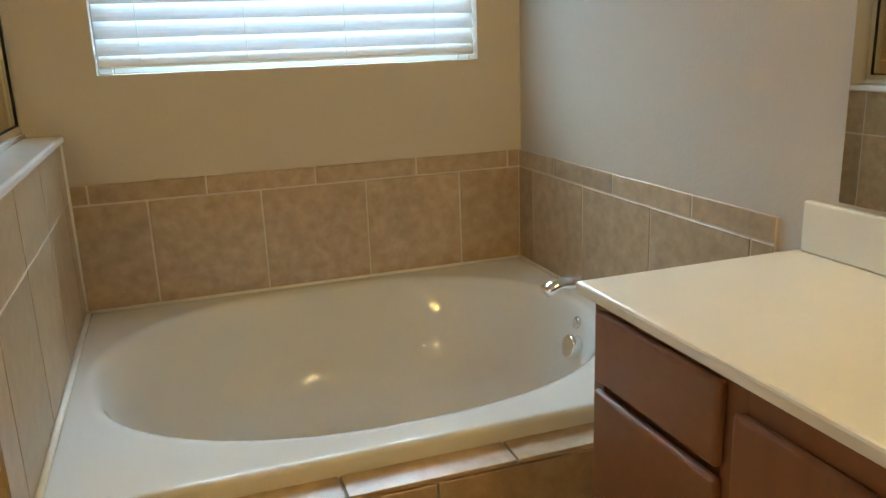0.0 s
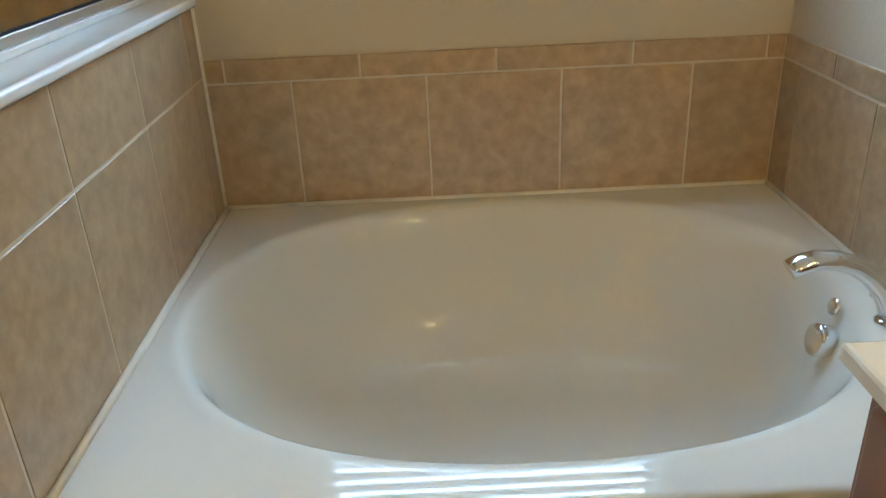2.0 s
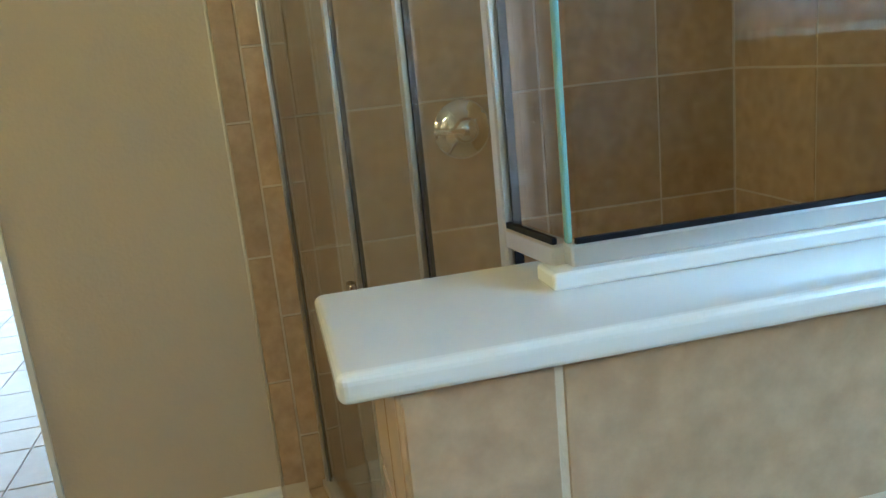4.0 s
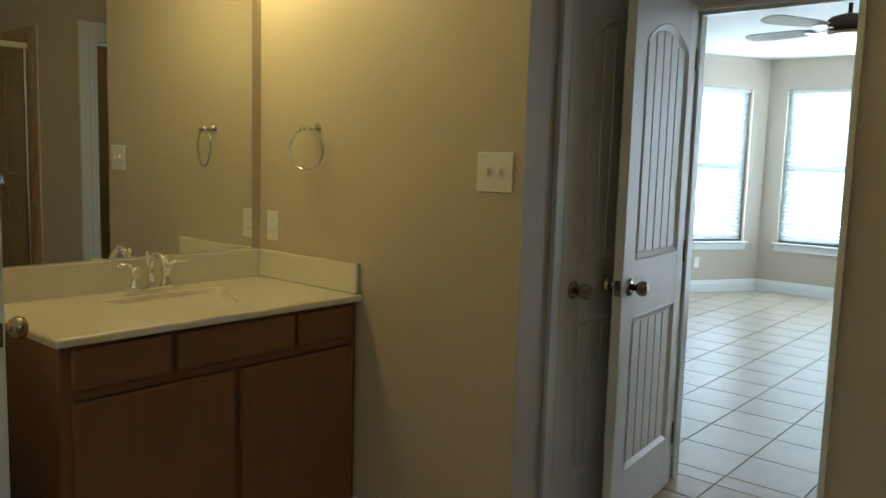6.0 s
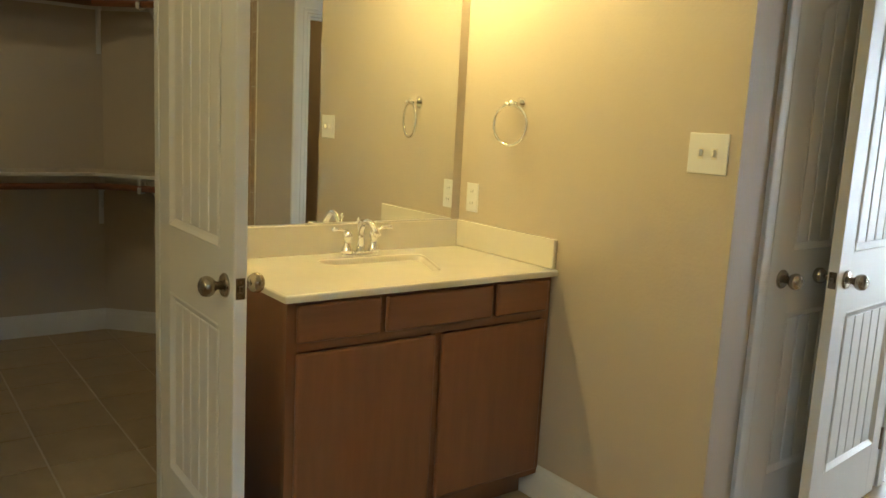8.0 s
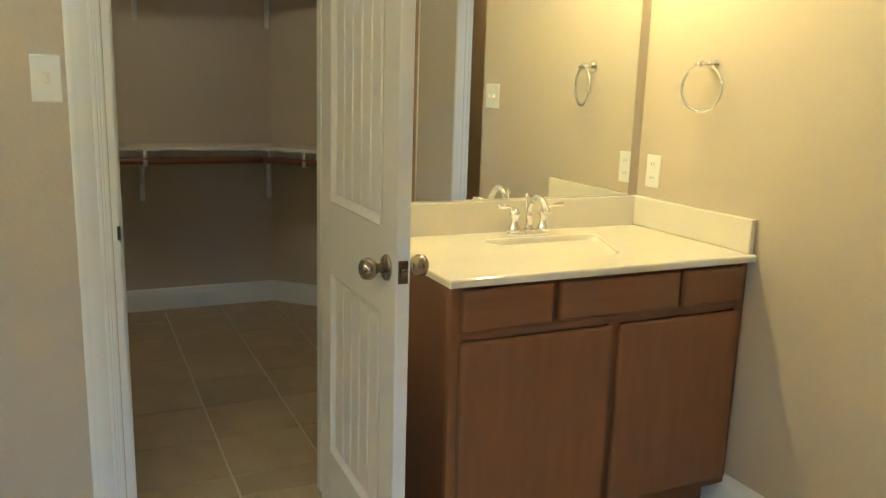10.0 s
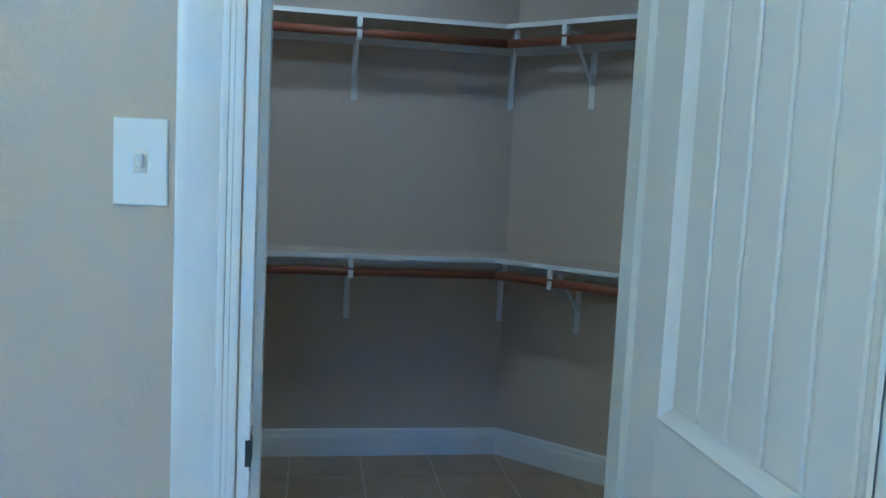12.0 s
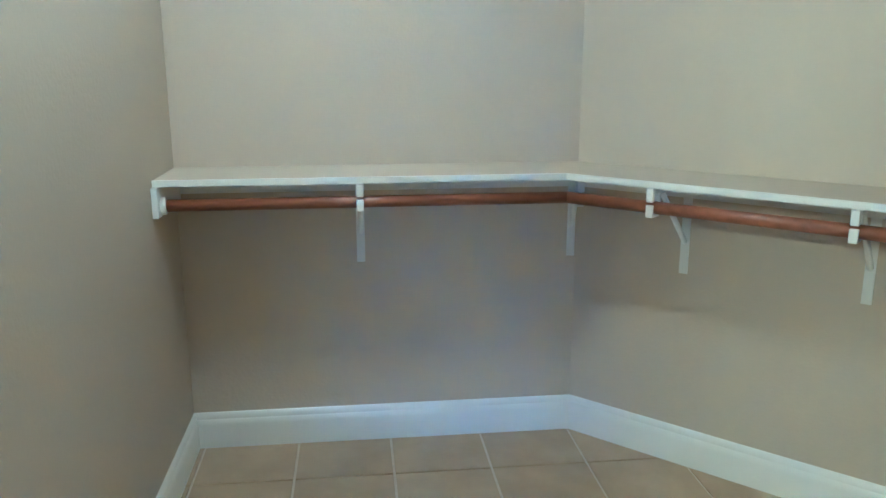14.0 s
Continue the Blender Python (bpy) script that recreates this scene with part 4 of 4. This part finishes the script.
mir2 = thing("wall_mirror", "large frameless mirror above the vanity", "mirror", "mirrors")
part("mirror_glass", box(-1.332, -0.33, S + 0.001, S + 0.007, 0.988, 2.06), M_MIRROR, mir2)
part("bottom_channel", box(-1.333, -0.329, S + 0.001, S + 0.010, 0.9845, 0.9875), M_ALU, mir2)

# vanity beside the tub
V1Y0, V1Y1, V1X = -2.90, -1.428, 1.050


def v1(bm):
    # local x runs south from the tub, local y runs east
    bmesh.ops.transform(bm, matrix=Matrix(((0, 1, 0, 0), (-1, 0, 0, V1Y1), (0, 0, 1, 0), (0, 0, 0, 1))), verts=bm.verts)
    return bm


van1 = thing("vanity_cabinet", "reddish brown wood vanity cabinet with drawers beside the tub", "vanity cabinet", "vanities")
L1 = V1Y1 - V1Y0
part("body", v1(box(0.018, L1 - 0.018, V1X + 0.019, EX - 0.001, 0.10, 0.70)), M_WOOD, van1)
part("end_panel", v1(box(0.0, 0.018, V1X + 0.019, EX - 0.001, 0.10, CZ - 0.0225)), M_WOOD, van1)
part("end_panel", v1(box(L1 - 0.018, L1, V1X + 0.019, EX - 0.001, 0.10, CZ - 0.0225)), M_WOOD, van1)
part("toe_kick", v1(box(0.001, L1 - 0.001, V1X + 0.08, EX - 0.001, 0.0, 0.10)), M_WOOD, van1)
for a, b in ((0.0, 0.037), (0.375, 0.425), (0.93, 0.97), (L1 - 0.037, L1)):
    part("stile", v1(box(a, b, V1X, V1X + 0.019, 0.10, CZ - 0.0225, 0.001, 1)), M_WOOD, van1)
for a, b in ((0.037, 0.375), (0.425, 0.93), (0.97, L1 - 0.037)):
    for c, d in ((0.10, 0.135), (0.700, 0.735), (CZ - 0.05, CZ - 0.0225)) if a < 0.1 else ((0.10, 0.135), (0.780, CZ - 0.0225)):
        part("rail", v1(box(a, b, V1X + 0.0005, V1X + 0.019, c, d)), M_WOODH, van1)
part("rail", v1(box(0.037, 0.375, V1X + 0.0005, V1X + 0.019, 0.43, 0.465)), M_WOODH, van1)
for a, b, c, d in ((0.027, 0.385, 0.690, 0.832), (0.027, 0.385, 0.455, 0.672), (0.027, 0.385, 0.128, 0.437)):
    part("drawer_front", v1(front_panel(a, b, c, d, V1X - 0.0005)), M_WOODH, van1)
for a, b in ((0.415, 0.94), (0.96, L1 - 0.027)):
    part("door", v1(front_panel(a, b, 0.128, 0.800, V1X - 0.0005)), M_WOOD, van1)
top1 = thing("countertop", "cream cultured marble vanity top beside the tub", "countertop", "vanity countertops")
part("slab", basin_counter(1.019, EX - 0.003, V1Y0, -1.406, CZ, 0.022, (1.27, -2.22, 0.16, 0.235, 0.13), ("x", 1)), M_COUNTER, top1)
part("backsplash", box(EX - 0.022, EX - 0.003, V1Y0, -1.424, CZ + 0.0005, CZ + 0.108, 0.004, 2), M_COUNTER, top1)
vanity_faucet((1.465, -2.22, CZ), -90)
mir1 = thing("wall_mirror", "large frameless mirror above the vanity beside the tub", "mirror", "mirrors")
part("mirror_glass", box(EX - 0.007, EX - 0.001, V1Y0, -1.499, 0.992, 2.06), M_MIRROR, mir1)


def vanity_light(o, along, out, label, bulb):
    """A bar with three lit globes."""
    o, along, out = Vector(o), Vector(along), Vector(out)
    v = thing("vanity_light", label, "wall lamp", "vanity lights")
    m = Matrix(((along.x, out.x, 0, o.x), (along.y, out.y, 0, o.y), (0, 0, 1, o.z), (0, 0, 0, 1)))
    b = box(-0.36, 0.36, 0.001, 0.03, -0.055, 0.055, 0.006, 2)
    bmesh.ops.transform(b, matrix=m, verts=b.verts)
    part("back_plate", b, M_NICKEL, v)
    for k in (-0.28, 0.0, 0.28):
        st = tube([m @ Vector((k, 0.03, 0)), m @ Vector((k, 0.085, 0.0)), m @ Vector((k, 0.10, -0.02))], 0.010, 12)
        s_ = part("arm", st, M_NICKEL, v, "", True)
        part("bulb", lathe([(0.012, 0.0), (0.030, -0.02), (0.042, -0.05), (0.040, -0.08), (0.024, -0.10), (0.0, -0.105)], m @ pose(k, 0.10, -0.015), 20), bulb, s_, "warm lit glass globe", True)
    return v


vanity_light((-0.865, S, 2.22), (-1, 0, 0), (0, 1, 0), "three-globe lit wall lamp above the mirror", M_BULB)
vanity_light((EX, -2.22, 2.22), (0, 1, 0), (-1, 0, 0), "three-globe lit wall lamp above the mirror beside the tub", M_BULB_B)


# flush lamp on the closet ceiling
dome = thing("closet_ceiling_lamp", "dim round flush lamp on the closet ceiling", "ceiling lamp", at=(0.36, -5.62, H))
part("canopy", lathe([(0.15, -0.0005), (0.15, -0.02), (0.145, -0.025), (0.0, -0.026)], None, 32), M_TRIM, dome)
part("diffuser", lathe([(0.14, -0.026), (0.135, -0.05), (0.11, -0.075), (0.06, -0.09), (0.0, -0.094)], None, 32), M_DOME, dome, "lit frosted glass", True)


# flush lamp in the small room off the hall
dome_w = thing("small_room_lamp", "dim warm round flush lamp on the ceiling off the hall", "ceiling lamp", at=(-2.15, -1.15, H))
part("canopy", lathe([(0.12, -0.0005), (0.12, -0.02), (0.115, -0.025), (0.0, -0.026)], None, 32), M_TRIM, dome_w)
part("diffuser", lathe([(0.11, -0.026), (0.105, -0.05), (0.085, -0.07), (0.05, -0.083), (0.0, -0.087)], None, 32), M_DOME_W, dome_w, "lit frosted glass", True)


# ceiling fan in the bedroom
FANX, FANY = -4.70, -2.88
fan = thing("ceiling_fan", "bronze ceiling fan with pale blades and a glass bowl", "ceiling fan", at=(FANX, FANY, HB))
part("canopy", lathe([(0.065, -0.0005), (0.065, -0.012), (0.045, -0.045), (0.018, -0.06), (0.0, -0.061)], None, 28), M_BRONZE, fan, "", True)
part("downrod", tube([(0, 0, -0.055), (0, 0, -0.275)], 0.013, 14), M_BRONZE, fan, "", True)
part("motor_housing", lathe([(0.0, -0.262), (0.03, -0.264), (0.105, -0.285), (0.135, -0.315), (0.135, -0.345), (0.11, -0.365), (0.0, -0.366)], None, 36), M_BRONZE, fan, "dark bronze motor housing", True)
part("rim", lathe([(0.09, -0.3665), (0.118, -0.370), (0.118, -0.385), (0.085, -0.395), (0.0, -0.396)], None, 36), M_NICKEL, fan, "", True)
part("bowl", lathe([(0.105, -0.3965), (0.108, -0.42), (0.085, -0.455), (0.045, -0.475), (0.0, -0.48)], None, 32), M_FANBOWL, fan, "lit white frosted glass bowl", True)
for k in range(5):
    ang = -100 + 72 * k
    iron = bmesh.new()
    add_box(iron, 0.10, 0.23, -0.016, 0.016, -0.362, -0.355, 0.003, 1)
    add_box(iron, 0.21, 0.26, -0.045, 0.045, -0.360, -0.354, 0.003, 1)
    bmesh.ops.transform(iron, matrix=pose(0, 0, 0, 0, 0, ang), verts=iron.verts)
    part("blade_iron", iron, M_NICKEL, fan)
    bl_ = bmesh.new()
    outline = [(0.20, -0.045), (0.30, -0.060), (0.55, -0.068), (0.62, -0.060), (0.65, -0.03), (0.65, 0.03), (0.62, 0.060), (0.55, 0.068), (0.30, 0.060), (0.20, 0.045)]
    lo_v = [bl_.verts.new((x, y, -0.003)) for x, y in outline]
    hi_v = [bl_.verts.new((x, y, 0.003)) for x, y in outline]
    bl_.faces.new(list(reversed(lo_v)))
    bl_.faces.new(hi_v)
    for i in range(len(outline)):
        j = (i + 1) % len(outline)
        bl_.faces.new((lo_v[i], lo_v[j], hi_v[j], hi_v[i]))
    bmesh.ops.transform(bl_, matrix=pose(0, 0, -0.350, 0, 0, ang) @ pose(0, 0, 0, 11, 0, 0), verts=bl_.verts)
    part("blade", bl_, M_BLADE, fan)
for dx in (-0.05, 0.05):
    ch = part("pull_chain", tube([(dx, 0.09, -0.385), (dx, 0.092, -0.60)], 0.0018, 6), M_NICKEL, fan)
    part("pull_knob", lathe([(0.0, -0.595), (0.007, -0.605), (0.009, -0.63), (0.005, -0.64), (0.0, -0.641)], pose(dx, 0.092, 0), 12), M_BRONZE, ch, "", True)


# ---- plates, towel ring ----
def wall_plate(name, label, m, w, h, toggles, material):
    p = thing(name, label, "switch plate" if toggles else "outlet")
    p.matrix_basis = m
    part("plate", box(-w / 2, w / 2, 0, 0.006, -h / 2, h / 2, 0.0025, 2), material, p)
    for t in toggles:
        tg = part("toggle", box(t - 0.005, t + 0.005, 0.004, 0.018, -0.008, 0.012, 0.002, 1, Matrix.Translation((0, 0, 0))), material, p)
        part("collar", box(t - 0.009, t + 0.009, 0.0055, 0.0068, -0.016, 0.016, 0.0005, 1), M_PLATE, p)
        for sz in (-0.032, 0.032):
            part("screw", lathe([(0.003, 0.005), (0.003, 0.0068), (0, 0.007)], pose(t, 0, sz, -90, 0, 0), 10), M_WPLATE, p)
    return p


FACE_E = Matrix(((0, 1, 0, 0), (-1, 0, 0, 0), (0, 0, 1, 0), (0, 0, 0, 1)))   # local y looks east
wall_plate("light_switch", "white double toggle switch plate on the beige wall", Matrix.Translation((WT, -2.988, 1.320)) @ FACE_E, 0.132, 0.118, (-0.023, 0.023), M_WPLATE)
wall_plate("light_switch", "white single toggle switch plate beside the closet casing", Matrix.Translation((0.564, S, 1.342)), 0.072, 0.120, (0.0,), M_WPLATE)
outl = wall_plate("outlet", "white wall outlet plate above the side splash", Matrix.Translation((WT, -4.056, 1.080)) @ FACE_E, 0.072, 0.116, (), M_WPLATE)
for dz in (-0.024, 0.024):
    rc = part("receptacle", box(-0.016, 0.016, 0.005, 0.0075, dz - 0.014, dz + 0.014, 0.001, 1), M_WPLATE, outl)
    part("slot", box(-0.008, -0.006, 0.0072, 0.0079, dz - 0.004, dz + 0.006), M_DARK, rc)
    part("slot", box(0.006, 0.008, 0.0072, 0.0079, dz - 0.004, dz + 0.006), M_DARK, rc)
mb, _ = frame_from(BAY[0], BAY[1])
bo = wall_plate("outlet", "white outlet plate below the bay window", mb @ pose(0.29, 0, 0.33, 0, 0, 180), 0.07, 0.115, (), M_WPLATE)

ring = thing("towel_ring", "chrome towel ring on the beige wall", "towel ring", at=(WT, -3.806, 1.452))
part("post", lathe([(0.026, 0), (0.026, 0.005), (0.018, 0.014), (0.012, 0.03), (0.014, 0.048), (0.010, 0.055), (0, 0.056)], pose(0, 0, 0, 0, 90, 0), 24), M_CHROME, ring, "", True)
part("ring", tube(arc((0.047, 0.0, -0.078), 0.074, 95, 445, 40, (-0.22, 0.975, 0), (0, 0, 1)), 0.0056, 12), M_CHROME, ring, "", True)

part("crossbar", tube([(0.047, -0.024, -0.002), (0.047, 0.024, -0.002)], [0.007, 0.007], 12), M_CHROME, ring, "", True)
for k in (-1, 1):
    part("end_ball", lathe([(0.0, -0.009), (0.006, -0.007), (0.009, 0.0), (0.006, 0.007), (0.0, 0.009)], pose(0.047, k * 0.027, -0.002), 14), M_CHROME, ring, "", True)

# ---- closet shelves and rods ----
D = 0.30
TAN = math.tan(radians(22.5))
RY = 0.272


def closet_course(off):
    """The course of a line parallel to the closet walls at that distance: east end, corner, west end."""
    return [Vector((0.758, B + off, 0)), Vector((-0.586 + off * TAN, B + off, 0)), Vector((-0.586 + off * TAN, B + off, 0)) + Vector((-0.7071, 0.7071, 0)) * 1.25]


def strip(o0, o1, z0, z1):
    """A board that follows the closet walls between two distances from them."""
    bm = bmesh.new()
    a, b = closet_course(o0), closet_course(o1)
    rings = []
    for p, q in zip(a, b):
        rings.append([bm.verts.new((p.x, p.y, z0)), bm.verts.new((q.x, q.y, z0)), bm.verts.new((q.x, q.y, z1)), bm.verts.new((p.x, p.y, z1))])
    for r, s in zip(rings, rings[1:]):
        for i in range(4):
            bm.faces.new((r[i], r[(i + 1) % 4], s[(i + 1) % 4], s[i]))
    bm.faces.new(rings[0])
    bm.faces.new(rings[-1])
    return bm


def closet_bracket(at, turn):
    """A flat white steel shelf and rod bracket; local y points out of the wall."""
    b = thing("shelf_bracket", "white painted shelf and rod bracket screwed to the closet wall", "shelf bracket", "closet brackets")
    b.matrix_basis = pose(*at, 0, 0, turn)
    part("wall_leg", box(-0.014, 0.014, 0.001, 0.006, -0.315, -0.02, 0.001, 1), M_TRIM, b)
    part("top_arm", box(-0.012, 0.012, 0.002, D - 0.015, -0.020, -0.002, 0.001, 1), M_TRIM, b)
    bm = bmesh.new()
    p, q = Vector((0, 0.008, -0.21)), Vector((0, 0.215, -0.022))
    add_tube(bm, [p, p.lerp(q, 0.5), q], 0.009, 8)
    part("brace", bm, M_TRIM, b)
    part("hook_drop", box(-0.011, 0.011, D - 0.0095, D + 0.0005, -0.042, -0.0015, 0.002, 1), M_TRIM, b)
    part("rod_hanger", box(-0.009, 0.009, RY - 0.034, RY - 0.0225, -0.085, -0.018, 0.002, 1), M_TRIM, b)
    part("rod_cradle", box(-0.011, 0.011, RY - 0.022, RY + 0.026, -0.087, -0.0795, 0.002, 1), M_TRIM, b)
    part("cradle_lip", box(-0.011, 0.011, RY + 0.0195, RY + 0.027, -0.085, -0.050, 0.002, 1), M_TRIM, b)
    return b


for level, zt in (("lower", 0.992), ("upper", 1.998)):
    sh = thing("closet_shelf", "beige board shelf with a white edge round the closet, %s tier" % level, "shelf", "closet shelves")
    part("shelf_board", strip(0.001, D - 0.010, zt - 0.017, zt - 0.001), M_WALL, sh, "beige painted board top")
    part("nosing", strip(D - 0.010, D, zt - 0.019, zt), M_TRIM, sh, "white painted front edge")
    part("wall_cleat", strip(0.0005, 0.016, zt - 0.085, zt - 0.0185), M_TRIM, sh)
    rod = thing("closet_rod", "round reddish brown wooden closet rod, %s tier" % level, "closet rod", "closet rods")
    c = closet_course(RY)
    zr_ = zt - 0.018 - 0.060
    part("rod_straight", tube([Vector((0.742, c[0].y, zr_)), Vector((c[1].x - 0.003, c[1].y, zr_))], 0.0185, 18), M_ROD, rod, "", True)
    part("rod_angled", tube([Vector((c[1].x, c[1].y - 0.002, zr_)), Vector((c[2].x, c[2].y, zr_))], 0.0185, 18), M_ROD, rod, "", True)
    cl = thing("rod_end_cleat", "white end block that carries the rod on the side wall", "cleat", "rod end cleats", at=(0.759, B, zt - 0.018))
    part("block", box(-0.018, 0.0, 0.016, D + 0.02, -0.09, -0.0005, 0.002, 1), M_TRIM, cl)
    part("socket", lathe([(0.026, 0.0), (0.026, 0.012), (0.0205, 0.016), (0.0205, 0.004)], Matrix.Translation((-0.018, RY, -0.060)) @ pose(0, 0, 0, 0, -90, 0), 20), M_WPLATE, cl, "", True)
    for bx_ in (0.164,):
        closet_bracket((bx_, B, zt - 0.018), 0)
    closet_bracket((-0.568, B, zt - 0.018), -11)
    for dd in (0.395, 0.925, 1.24):
        closet_bracket((-0.586 - 0.7071 * dd, B + 0.7071 * dd, zt - 0.018), -45)

# ---- floor tiles ----
FG = 0.008
FP = 0.3265
P_FLOOR = pose(0, 0, -0.0065) @ Matrix(((1, 0, 0, 0), (0, 0, 1, 0), (0, 1, 0, 0), (0, 0, 0, 1)))
xs = [0.075 + FP * i for i in range(-8, 6)]
ys = [-6.359 + FP * i for i in range(-1, 20)]


def clip_lines(lines, a, b):
    return [a] + [v for v in lines if a + 0.02 < v < b - 0.02] + [b]


tile_grid(floor_bath, P_FLOOR, clip_lines(xs, -1.885, 0.755), clip_lines(ys, B + 0.002, S - 0.115), FG, t=0.0065, name="floor_tile", material=M_FTILE, bev=0.001)
tile_grid(floor_bath, P_FLOOR, clip_lines(xs, WT + 0.002, EX), clip_lines(ys, S - 0.115, -1.335), FG, t=0.0065, name="floor_tile", material=M_FTILE, bev=0.001)
tile_grid(floor_bath, P_FLOOR, clip_lines(xs, BW - 0.12, WT + 0.002), clip_lines(ys, HS, HN), FG, t=0.0065, name="floor_tile", material=M_FTILE, bev=0.001)
bxs = [0.075 + FP * i for i in range(-27, -7)]
bys = [-6.359 + FP * i for i in range(3, 23)]
bm = tile_field(P_FLOOR, clip_lines(bxs, -8.7, BW - 0.12), clip_lines(bys, -5.12, 1.0), FG, 0.0065)
fld = part("bedroom_floor_tiles", bm, M_BTILE, floor_bed)
fld["kind"] = "stuff"
